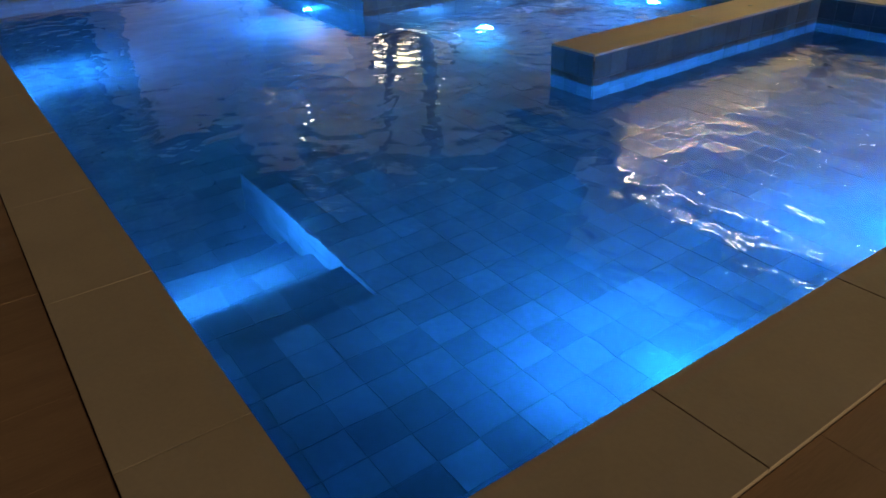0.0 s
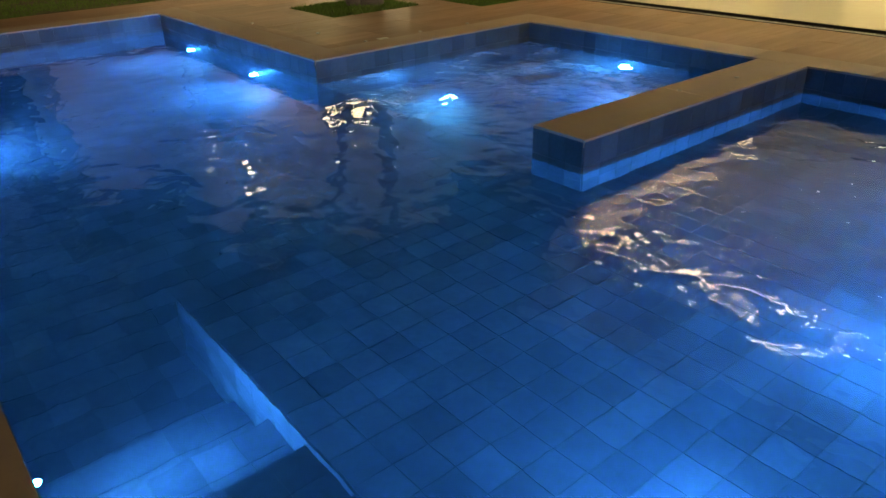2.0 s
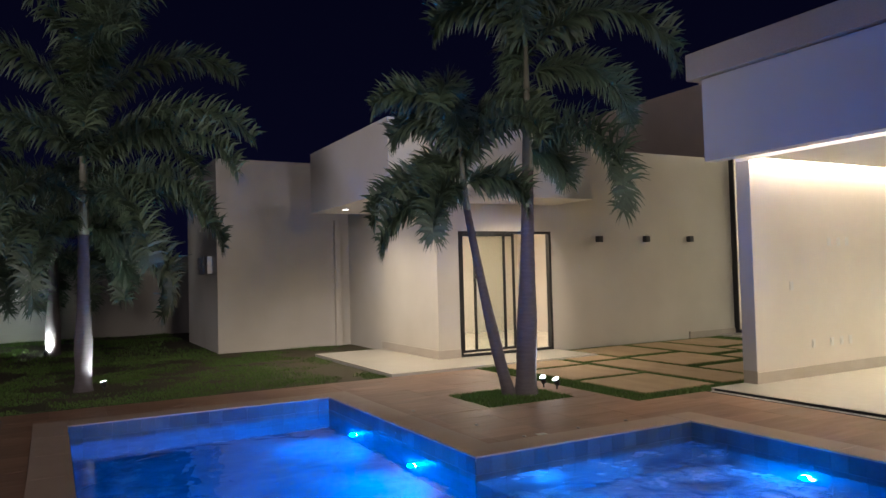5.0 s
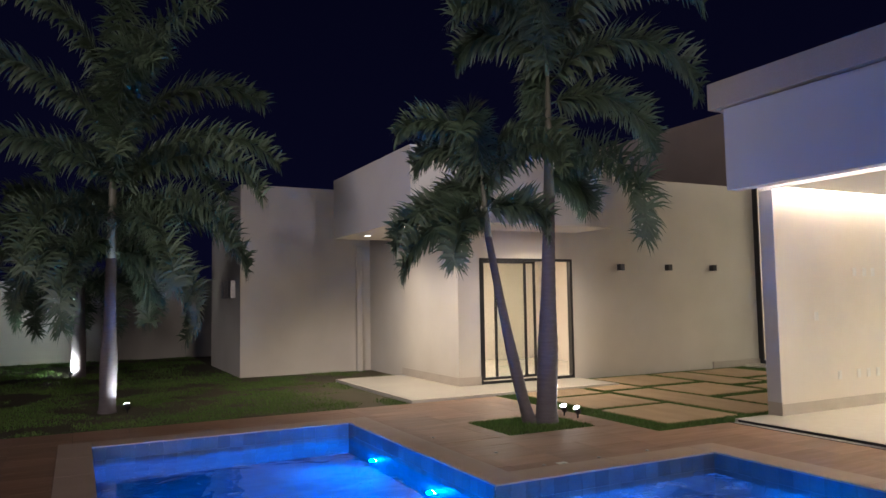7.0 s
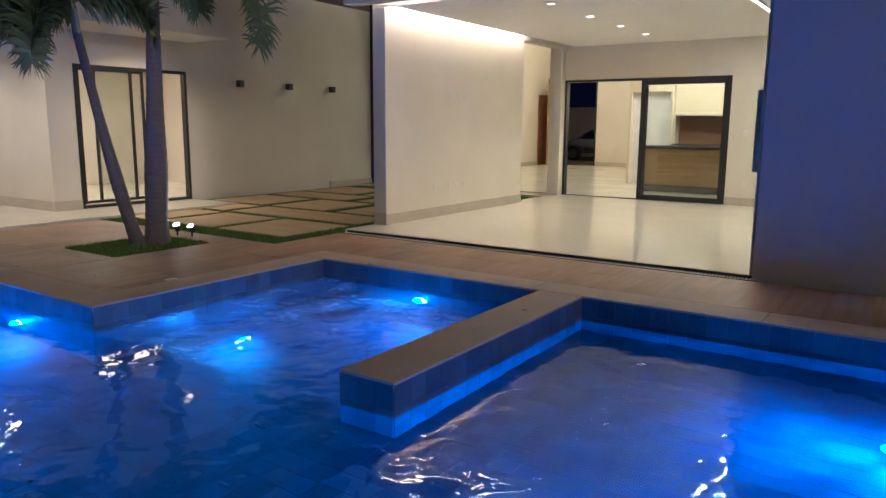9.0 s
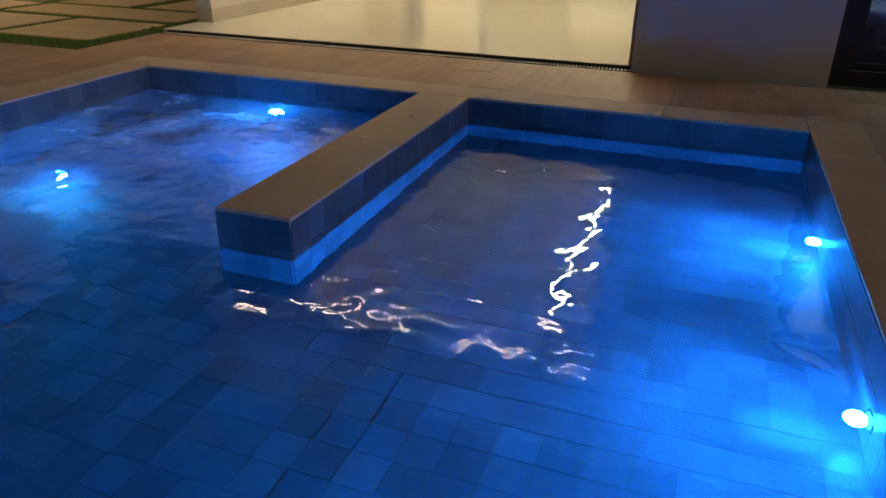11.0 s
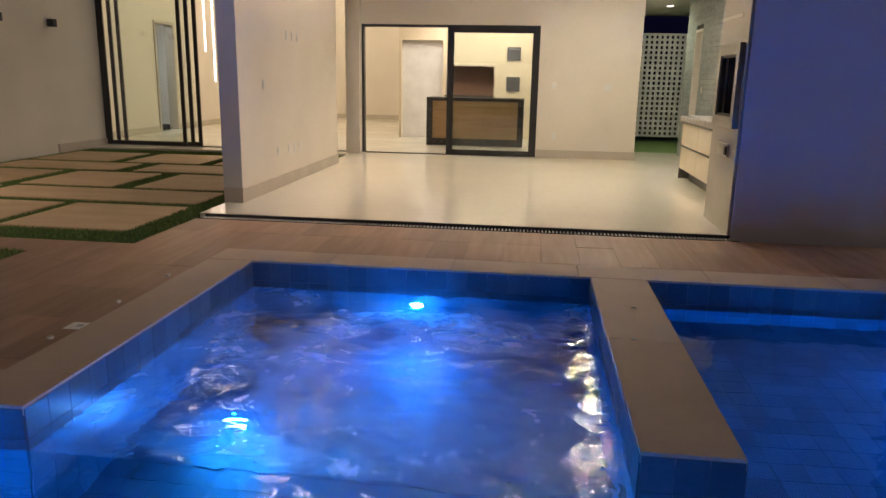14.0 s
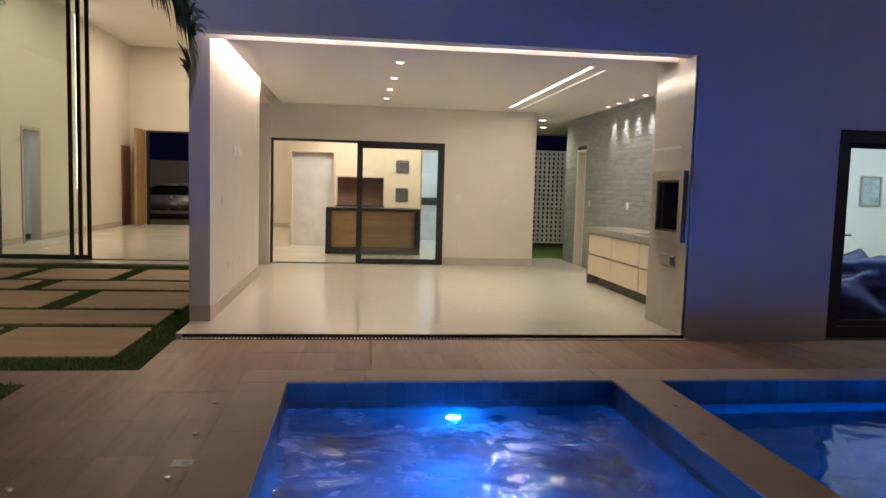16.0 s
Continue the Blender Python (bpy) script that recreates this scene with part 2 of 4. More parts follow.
M["soil"] = material("lawn_soil", (0.045, 0.05, 0.02), (0.10, 0.075, 0.045), 0.95, scale=1.1, fine=40, bump=0.8, bump_dist=0.02, amount=0.8)
M["black"] = material("black_aluminium", (0.016, 0.016, 0.018), (0.024, 0.024, 0.026), 0.4, scale=4, fine=200, bump=0.05)
M["steel"] = material("brushed_steel", (0.42, 0.40, 0.37), (0.34, 0.32, 0.30), 0.32, 0.9, scale=3, fine=60, stretch=(1, 1, 12), bump=0.05)
M["alu"] = material("worn_aluminium", (0.66, 0.63, 0.58), (0.5, 0.48, 0.44), 0.5, 0.25, scale=8, fine=90, bump=0.05)
M["chrome"] = material("chrome", (0.7, 0.7, 0.7), None, 0.12, 1.0, bump=0)
M["cladding"] = material("grey_slate_strip", (0.29, 0.31, 0.30), (0.21, 0.225, 0.22), 0.5, scale=4, fine=50, bump=0.3, per_piece=0.08, stretch=(1, 1, 4))
M["granite"] = material("grey_granite", (0.30, 0.28, 0.25), (0.22, 0.20, 0.18), 0.3, scale=14, fine=160, bump=0.05)
M["darkstone"] = material("black_granite", (0.03, 0.03, 0.033), (0.05, 0.05, 0.05), 0.25, scale=20, fine=160, bump=0.03)
M["cream"] = material("cream_cabinet_laminate", (0.66, 0.57, 0.42), (0.62, 0.53, 0.38), 0.45, scale=1.5, fine=40, bump=0.04)
M["towerstone"] = material("beige_marble_cladding", (0.52, 0.47, 0.40), (0.42, 0.37, 0.31), 0.22, scale=2.5, fine=24, bump=0.03, amount=0.9)
M["oak"] = material("oak_panel", (0.42, 0.27, 0.13), (0.33, 0.20, 0.09), 0.45, scale=3, fine=40, stretch=(1, 1, 8), bump=0.1)
M["brownwood"] = material("red_brown_wood", (0.26, 0.10, 0.035), (0.19, 0.07, 0.025), 0.4, scale=3, fine=40, stretch=(8, 8, 1), bump=0.1)
M["niche"] = material("walnut_panel", (0.30, 0.16, 0.10), (0.23, 0.12, 0.075), 0.5, scale=3, fine=40, stretch=(1, 1, 8), bump=0.1)
M["whiteplastic"] = material("white_plastic", (0.78, 0.76, 0.72), None, 0.4, bump=0)
M["trunk"] = material("palm_bark", (0.15, 0.125, 0.13), (0.095, 0.08, 0.08), 0.8, scale=5, fine=40, stretch=(1, 1, 7), bump=0.5, bump_dist=0.01, amount=0.9)
M["shaft"] = material("green_crownshaft", (0.11, 0.115, 0.085), (0.15, 0.14, 0.10), 0.45, scale=4, fine=30, stretch=(3, 3, 0.6), bump=0.1)
M["leaf"] = material("palm_leaflet", (0.058, 0.095, 0.055), (0.095, 0.125, 0.07), 0.5, scale=3, fine=40, bump=0.1, per_piece=0.3)
M["soot"] = material("sooty_firebrick", (0.05, 0.035, 0.028), (0.025, 0.02, 0.018), 0.9, scale=6, fine=40)
M["carpaint"] = material("silver_car_paint", (0.40, 0.41, 0.42), None, 0.25, 0.7, bump=0)
M["rubber"] = material("tyre_rubber", (0.02, 0.02, 0.02), None, 0.8, bump=0)
M["carglass"] = material("dark_car_glass", (0.01, 0.012, 0.014), None, 0.08, bump=0)
M["picture"] = material("grey_print", (0.24, 0.27, 0.27), (0.5, 0.54, 0.54), 0.5, scale=12, fine=40, bump=0, amount=0.5)
M["paper"] = material("cream_paper", (0.85, 0.83, 0.76), None, 0.7, bump=0)
M["bluebag"] = material("blue_plastic_film", (0.004, 0.010, 0.085), (0.010, 0.025, 0.16), 0.42, scale=4, fine=20, bump=0.3)
M["oven"] = material("oven_glass", (0.16, 0.16, 0.17), (0.11, 0.11, 0.12), 0.25, 0.3, bump=0)
M["glass"] = glass("clear_glass")
M["water"] = water_material("pool_water", 4.4, 11, 0.0075)
M["spawater"] = water_material("bubbling_water", 5.0, 19, 0.02, foam=0.72)
M["led"] = glow("warm_led", (1.0, 0.86, 0.68), 8)
M["brightled"] = glow("bright_led_tape", (1.0, 0.84, 0.62), 26)
M["dimled"] = glow("dim_led", (1.0, 0.86, 0.7), 1.3)
M["lens"] = glow("downlight_lens", (1.0, 0.9, 0.75), 6)
M["spotlens"] = glow("garden_spot_lens", (0.9, 1.0, 0.95), 40)
M["poollens"] = glow("pool_lamp_lens", (0.45, 0.88, 1.0), 30)
M["dimlens"] = glow("dim_pool_lens", (0.05, 0.7, 1.0), 1.2)

ORIGIN = {}


def thing(name, label, category, loc=(0, 0, 0), group="", kind=""):
    ob = new(name)
    ob.location = loc
    ob.empty_display_size = 0.1
    ORIGIN[ob.name] = Vector(loc)
    return tagged(ob, label, category, group, kind)


def mesh_of(name, bm, mat, smooth=False):
    me = bpy.data.meshes.new(name)
    bm.to_mesh(me)
    bm.free()
    me.materials.append(mat)
    if smooth:
        for p in me.polygons:
            p.use_smooth = True
    return me


def part(name, bm, mat, parent, label="", smooth=False):
    ob = new(name, mesh_of(name, bm, mat, smooth))
    ob.parent = parent
    ob.location = -ORIGIN.get(parent.name, Vector((0, 0, 0)))
    return tagged(ob, label)


def structure(name, bm, mat, label, category, smooth=False, kind="structure"):
    return tagged(new(name, mesh_of(name, bm, mat, smooth)), label, category, "", kind)


def solid(*boxes, bevel=0.0):
    """One bmesh of boxes (x0, x1, y0, y1, z0, z1)."""
    bm = bmesh.new()
    for x0, x1, y0, y1, z0, z1 in boxes:
        bmesh.ops.create_cube(bm, size=1, matrix=Matrix.LocRotScale(((x0 + x1) / 2, (y0 + y1) / 2, (z0 + z1) / 2), None, (x1 - x0, y1 - y0, z1 - z0)))
    if bevel:
        bmesh.ops.bevel(bm, geom=bm.edges[:], offset=bevel, segments=2, affect="EDGES", profile=0.6)
    return bm


def cyl(p, q, r0, r1=None, seg=16):
    p, q = Vector(p), Vector(q)
    bm = bmesh.new()
    m = Matrix.Translation((p + q) / 2) @ (q - p).to_track_quat("Z", "Y").to_matrix().to_4x4()
    bmesh.ops.create_cone(bm, cap_ends=True, segments=seg, radius1=r0, radius2=r0 if r1 is None else r1, depth=(q - p).length, matrix=m)
    return bm


def frame_bm(axis, a0, a1, z0, z1, c0, c1, w):
    """A rectangular frame: spans a0..a1 along the axis, z0..z1, thickness c0..c1 across it, bar width w."""
    bars = ((a0, a0 + w, z0, z1), (a1 - w, a1, z0, z1), (a0 + w, a1 - w, z0, z0 + w), (a0 + w, a1 - w, z1 - w, z1))
    if axis == "x":
        return solid(*[(u0, u1, c0, c1, v0, v1) for u0, u1, v0, v1 in bars])
    return solid(*[(c0, c1, u0, u1, v0, v1) for u0, u1, v0, v1 in bars])


def pane_bm(axis, a0, a1, z0, z1, c):
    return solid((a0, a1, c - 0.004, c + 0.004, z0, z1)) if axis == "x" else solid((c - 0.004, c + 0.004, a0, a1, z0, z1))


def sash(parent, axis, a0, a1, z0, z1, c0, c1, w):
    """A glazed sash: a frame with its pane under it."""
    s = part("sash", frame_bm(axis, a0, a1, z0, z1, c0, c1, w), M["black"], parent)
    p = part("pane", pane_bm(axis, a0 + w, a1 - w, z0 + w, z1 - w, (c0 + c1) / 2), M["glass"], s, "clear glass pane")
    p.visible_shadow = False
    return s


# ---- ground, deck, lawn ----
ZD, ZC, ZW = -0.035, -0.02, -0.23
g = bmesh.new()
xs, ys = (-400, -10.0, -0.46, 400), (-400, 0.26, 6.42, 400)
for i in range(3):
    for j in range(3):
        if (i, j) != (1, 1):
            g.faces.new([g.verts.new((x, y, -0.10)) for x, y in ((xs[i], ys[j]), (xs[i + 1], ys[j]), (xs[i + 1], ys[j + 1]), (xs[i], ys[j + 1]))])
g.faces.new([g.verts.new((x, y, -0.10)) for x, y in ((-10.0, 3.8), (-6.24, 3.8), (-6.24, 6.42), (-10.0, 6.42))])
bmesh.ops.remove_doubles(g, verts=g.verts, dist=0.001)
structure("ground", g, M["soil"], "dark bare soil under lawn and deck", "ground")
structure("lawn", solid((-24, -11.05, -6, 5.05, -0.09, -0.045), (-24, -14.9, 5.05, 6.6, -0.09, -0.045)), M["soil"], "patchy night lawn of short grass and soil", "lawn")

# ---- house shell ----
structure("veranda_floor", solid((-7.26, -1.0, 7.92, 14.5, -0.1, 0.0), (-2.05, 0.6, 14.5, 16.2, -0.1, 0.0)), M["porcelain"], "polished cream porcelain floor of the veranda", "floor")
structure("interior_floor", solid((-13.0, -7.1, 14.5, 25.6, -0.1, 0.005), (-7.1, -2.05, 14.5, 21.5, -0.1, 0.005)), M["porcelain"], "polished cream porcelain floor indoors", "floor")
structure("living_step", solid((-12.3, -7.26, 13.98, 14.5, -0.1, 0.002), bevel=0.006), M["porcelain"], "pale stone step along the tall sliding window", "floor")
structure("wing_terrace", solid((-14.87, -11.1, 5.1, 6.6, -0.1, 0.0), (-12.3, -11.1, 6.6, 9.3, -0.1, 0.0)), M["porcelain"], "cream porcelain terrace round the garden wing", "floor")
structure("wall_veranda_west", solid((-7.26, -7.07, 8.58, 12.6, 0, 3.25)), M["paint"], "cream painted side wall of the veranda", "wall")
structure("wall_veranda_header", solid((-7.26, -7.07, 12.6, 14.3, 2.95, 3.25)), M["paint"], "cream header above the side passage", "wall")
structure("wall_veranda_pier", solid((-7.36, -7.10, 14.3, 14.62, 0, 3.25)), M["paint"], "cream corner pier beside the sliding door", "wall")
structure("wall_kitchen", solid((-7.10, -3.83, 14.5, 14.68, 2.34, 3.25), (-3.83, -2.04, 14.5, 14.68, 0, 3.25), (-2.22, -2.04, 14.68, 18.6, 0, 3.25)),
          M["paint"], "cream painted wall with a sliding door opening", "wall")
structure("wall_veranda_east", solid((-1.0, -0.8, 8.15, 14.5, 0, 3.25), (-1.0, -0.8, 15.06, 15.85, 0, 3.25), (-1.0, -0.8, 14.5, 15.06, 2.33, 3.25)),
          M["grout"], "dark backing wall of the slate cladding", "wall")
structure("wall_facade", solid((-2.0, -0.36, 7.9, 8.1, -0.06, 2.95), (-0.36, 0.96, 7.9, 8.1, 2.25, 2.95), (0.96, 9, 7.9, 8.1, -0.06, 2.95)), M["fascia"], "smooth painted facade wall beside the veranda", "wall")
structure("fascia", solid((-7.21, 9, 7.9, 8.1, 2.95, 4.03)), M["fascia"], "deep painted fascia over the veranda opening", "fascia")
structure("roof_slab", solid((-7.21, 9, 8.1, 14.5, 3.25, 4.0)), M["roof"], "flat concrete roof over the veranda", "roof")
structure("roof_parapet", solid((-7.40, -4.5, 7.82, 13.8, 4.05, 4.40), (-7.3, -4.6, 7.95, 13.7, 4.0, 4.05)), M["roof"], "tan projecting roof slab above the fascia", "roof")
# the ledge at y 8.10 to 8.18 is invented, to shade the slot's lower lip
structure("ceiling", solid((-6.92, -1.0, 8.34, 14.5, 3.0, 3.06), (-7.26, -1.0, 8.1, 8.32, 3.22, 3.25), (-7.07, -2.04, 8.1, 8.18, 2.965, 3.004), (-7.07, -1.0, 8.32, 8.34, 2.945, 3.22), (-7.26, -6.92, 8.34, 14.5, 3.22, 3.25), (-6.94, -6.92, 8.34, 14.5, 3.06, 3.22), (-2.04, 0.6, 14.5, 20.2, 3.0, 3.06)),
          M["ceiling"], "white plaster ceiling with a light cove and an added shading ledge", "ceiling")
structure("kitchen_ceiling", solid((-7.10, -2.22, 14.68, 18.8, 3.0, 3.1), (-7.10, -2.22, 18.8, 21.5, 2.9, 3.1)), M["ceiling"], "white plaster ceiling of the kitchen", "ceiling")
structure("wall_kitchen_back", solid((-7.10, -3.93, 18.85, 19.0, 0, 3.0), (-3.93, -3.2, 18.85, 19.0, 2.4, 3.0), (-3.2, -2.22, 18.85, 19.0, 0, 3.0), (-7.10, -2.22, 21.4, 21.5, 0, 3.0), (-2.22, -2.04, 18.6, 21.5, 0, 3.0)),
          M["paint"], "cream painted kitchen walls", "wall")
# living room block, two storeys high
structure("wall_living", solid((-13.1, -12.9, 14.7, 17.8, 0, 6), (-13.1, -12.9, 18.7, 25.6, 0, 6), (-13.1, -12.9, 17.8, 18.7, 2.55, 6), (-13.1, -12.37, 25.6, 25.8, 0, 6),
                               (-12.37, -10.99, 25.6, 25.8, 3.1, 6), (-10.99, -6.9, 25.6, 25.8, 0, 6), (-7.1, -6.92, 19.0, 25.6, 0, 6), (-7.1, -6.92, 14.68, 19.0, 3.1, 6)),
          M["paint"], "cream painted walls of the tall living room", "wall")
structure("living_ceiling", solid((-13.1, -6.92, 14.7, 25.8, 5.8, 6.0)), M["ceiling"], "white plaster ceiling of the living room", "ceiling")
# shares the roofs' brown, darker than the cream living room walls
structure("wall_living_front", solid((-20, -12.35, 14.55, 14.7, 3.2, 6.1), (-12.35, -6.92, 14.55, 14.7, 5.2, 6.1), (-7.26, -6.92, 14.62, 14.7, 3.25, 5.2)), M["roof"], "brown upper facade of the tall living block", "wall")
structure("wall_side_room", solid((-15.2, -15.0, 16, 20.5, 0, 3), (-15, -13.1, 15.9, 16, 0, 3), (-15, -13.1, 20.5, 20.6, 0, 3), (-15.2, -13.1, 16, 20.6, 2.9, 3)), M["paint"], "pale walls of the room behind the doorway", "wall")
# garden wing
structure("wall_wing", solid((-12.5, -12.3, 6.6, 7.06, -0.06, 4.1), (-12.5, -12.3, 7.06, 9.2, 2.36, 4.1), (-12.5, -12.3, 9.2, 14.55, -0.06, 4.1), (-16.75, -12.5, 6.6, 6.8, -0.06, 4.1)),
          M["garden_paint"], "rendered cream wall of the garden wing", "wall")
structure("wall_wing_room", solid((-16.6, -16.4, 6.8, 11.2, 0, 3), (-16.6, -12.5, 11.2, 11.4, 0, 3)), M["paint"], "cream walls of the wing room", "wall")
structure("wing_room_floor", solid((-16.6, -12.5, 6.8, 11.4, -0.1, 0.045)), M["porcelain"], "cream floor of the wing room", "floor")
structure("wing_room_ceiling", solid((-16.6, -12.5, 6.8, 11.4, 2.8, 2.9)), M["ceiling"], "white ceiling of the wing room", "ceiling")
structure("wall_annex", solid((-20.5, -16.75, 3.55, 3.75, -0.1, 4.22), (-16.95, -16.75, 3.75, 6.8, -0.1, 4.22), (-20.5, -20.3, 3.75, 9, -0.1, 4.22)), M["garden_paint"], "rendered cream wall of the annex", "wall")
structure("wing_eave", solid((-15.0, -11.1, 5.12, 6.6, 2.89, 4.12), (-12.3, -11.1, 6.6, 9.3, 2.89, 4.12)), M["garden_paint"], "deep box eave over the wing terrace", "eave")
structure("wing_roof", solid((-20.3, -12.5, 6.8, 14.5, 3.9, 4.05)), M["roof"], "flat roof of the garden wing", "roof")
structure("wall_boundary", solid((-24.2, -24.0, -14, 12, -0.1, 2.3), (-24.2, 12, -14.2, -14, -0.1, 2.3), (12, 12.2, -14, 12, -0.1, 2.3), (-24, -20.5, 5.6, 5.8, -0.1, 3.3)), M["garden_paint"], "plain rendered boundary wall round the garden", "wall")
# bathroom and rooms behind the facade
structure("wall_bath", solid((-0.8, -0.6, 8.15, 14.4, 0, 3), (3, 3.2, 8.15, 11, 0, 3), (-0.6, 3.2, 10.9, 11.1, 0, 3)), M["paint"], "white walls of the pool bathroom", "wall")
structure("bath_ceiling", solid((-0.6, 3.2, 8.15, 11, 2.8, 2.9)), M["ceiling"], "white bathroom ceiling", "ceiling")
structure("bath_floor", solid((-0.6, 3.2, 8.15, 11, -0.1, 0.0)), M["porcelain"], "pale bathroom floor", "floor")
structure("wall_washroom", solid((0.5, 0.6, 14.4, 15.9, 0, 3), (-0.8, 0.6, 14.3, 14.4, 0, 3), (-0.8, 0.6, 15.85, 15.95, 0, 3)), M["paint"], "cream walls of the washroom", "wall")
structure("front_yard_wall", solid((-22, -4, 36, 36.2, -0.1, 2.4)), M["tan"], "tan wall across the front yard", "wall")
# baseboards and corner guards
structure("baseboard", solid((-7.07, -7.055, 8.58, 12.6, 0, 0.15), (-7.275, -7.055, 8.565, 8.58, -0.03, 0.17), (-3.83, -2.04, 14.485, 14.5, 0, 0.15), (-2.04, -2.025, 14.485, 18.6, 0, 0.15),
                            (-12.9, -12.885, 14.7, 17.8, 0, 0.15), (-12.9, -12.885, 18.7, 25.6, 0, 0.15), (-12.3, -12.285, 6.6, 7.06, 0.0, 0.16), (-14.85, -12.285, 6.585, 6.6, 0.0, 0.16),
                            (-10.99, -7.1, 25.585, 25.6, 0, 0.15)), M["tan"], "beige stone baseboard", "baseboard")
structure("wing_plinth", solid((-12.3, -12.27, 13.0, 14.5, -0.06, 0.12)), M["tan"], "low stone plinth at the wall foot", "trim")
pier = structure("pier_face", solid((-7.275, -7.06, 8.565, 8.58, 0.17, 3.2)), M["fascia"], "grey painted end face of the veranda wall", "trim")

# ---- pool ----
X0, X1, Y0, YA, YB = -9.78, -0.63, 0.51, 3.585, 6.20
SX0, SX1, DX = -6.03, -3.42, -3.02
DY, LX, LY, NX = 3.60, -3.45, 1.31, -1.94
ZL, ZS, ZB = -0.50, -1.05, -1.05
shell = bmesh.new()


def quad(bm, *pts):
    bm.faces.new([bm.verts.new(p) for p in pts])


OUT = [(X0, Y0), (X1, Y0), (X1, YB), (DX, YB), (DX, DY), (SX1, DY), (SX1, YB), (SX0, YB), (SX0, YA), (X0, YA)]
for (ax, ay), (bx, by) in zip(OUT, OUT[1:] + OUT[:1]):
    quad(shell, (ax, ay, -0.03), (bx, by, -0.03), (bx, by, -1.5), (ax, ay, -1.5))
FLOORS = [(X0, LX, Y0, YA, ZB), (SX0, LX, YA, YB, ZS), (LX, SX1, DY + 0.35, YB, ZS), (LX, X1, LY, DY, ZL), (LX, SX1, DY, DY + 0.35, ZL), (DX, X1, DY, YB, ZL), (NX, X1, Y0, LY, ZL),
          (NX - 0.32, NX, Y0, LY, -0.55), (NX - 0.64, NX - 0.32, Y0, LY, -0.72), (NX - 0.96, NX - 0.64, Y0, LY, -0.9), (LX, NX - 0.96, Y0, LY, ZB)]
for a, b, c, d, z in FLOORS:
    quad(shell, (a, c, z), (b, c, z), (b, d, z), (a, d, z))
RISERS = [((LX, LY), (LX, DY + 0.35), ZL, ZB), ((LX, LY), (NX, LY), ZL, ZB), ((LX, DY + 0.35), (SX1, DY + 0.35), ZL, ZS)]
STAIRS = ((ZL, -0.55), (-0.55, -0.72), (-0.72, -0.9), (-0.9, ZB))
RISERS += [((NX - 0.32 * i, Y0), (NX - 0.32 * i, LY), z1, z0) for i, (z1, z0) in enumerate(STAIRS)]
for (ax, ay), (bx, by), z1, z0 in RISERS:
    quad(shell, (ax, ay, z1), (bx, by, z1), (bx, by, z0), (ax, ay, z0))
pool_shell = structure("pool_shell", shell, M["poolgrout"], "grouted shell of the swimming pool", "pool")


def water_sheet(name, rects, mat, label):
    bm = bmesh.new()
    for a, b, c, d in rects:
        quad(bm, (a, c, ZW), (b, c, ZW), (b, d, ZW), (a, d, ZW))
    bmesh.ops.remove_doubles(bm, verts=bm.verts, dist=0.001)
    return structure(name, bm, mat, label, "water")


water_sheet("water", [(X0, SX0, Y0, YA), (SX0, SX1, Y0, YA), (SX1, DX, Y0, YA), (DX, X1, Y0, YA), (DX, X1, YA, YB), (SX1, DX, YA, DY)], M["water"], "clear rippled pool water lit blue from below")
water_sheet("spa_water", [(SX0, SX1, YA, YB)], M["spawater"], "bubbling foamy spa water lit blue from below")

# the lamp at x -6.8 is the added one, with no known counterpart
for p, w in POOL_LAMPS:
    p, w = Vector(p), Vector(w)
    lamp = thing("pool_lamp", "round underwater pool lamp glowing blue on the tiled wall", "pool lamp", p, "underwater pool lamps")
    r = 0.045 if p.x > -1 else 0.06
    part("ring", cyl(p + w * 0.002, p + w * 0.009, r + 0.018, r + 0.012, 20), M["chrome"], lamp, "chrome rim", True)
    part("lens", cyl(p + w * 0.009, p + w * 0.013, r, r * 0.9, 20), M["dimlens" if p.x > -1 else "poollens"], lamp, "glowing blue-white lens")

# ---- veranda fittings ----
drain = thing("floor_drain", "slotted steel linear drain along the veranda edge", "drain", (-4.6, 7.86, ZD))
part("channel", solid((-7.2, -1.94, 7.80, 7.92, -0.1, -0.05)), M["black"], drain, "dark channel")
bars = bmesh.new()
for i in range(150):
    x = -7.19 + i * 0.035
    bmesh.ops.create_cube(bars, size=1, matrix=Matrix.LocRotScale((x, 7.86, -0.036), None, (0.014, 0.10, 0.01)))
part("grating", bars, M["alu"], drain, "row of steel slots")
part("edge", solid((-7.2, -1.94, 7.905, 7.92, -0.05, -0.004), (-7.2, -1.94, 7.795, 7.808, -0.05, -0.03)), M["black"], drain)

door = thing("door_kitchen", "half-open black aluminium sliding glass door", "sliding door", (-5.46, 14.55, 0.0), "", "structure")
part("door_frame", solid((-7.10, -3.83, 14.50, 14.64, 2.30, 2.345), (-7.10, -7.06, 14.50, 14.64, 0.01, 2.30), (-3.87, -3.83, 14.50, 14.64, 0.01, 2.30), (-7.06, -3.87, 14.5, 14.64, 0.0, 0.012)), M["black"], door)
sash(door, "x", -5.50, -3.87, 0.014, 2.30, 14.50, 14.55, 0.09)
sash(door, "x", -5.46, -3.88, 0.014, 2.30, 14.57, 14.62, 0.07)

door = thing("door_living", "very tall black aluminium stacking glass door, half open", "sliding door", (-11.3, 14.55, 0.0), "", "structure")
part("door_frame", solid((-12.3, -12.24, 14.5, 14.62, 0.01, 5.2), (-12.24, -7.26, 14.5, 14.62, 5.12, 5.2), (-12.3, -7.26, 14.5, 14.62, 0.003, 0.014)), M["black"], door)
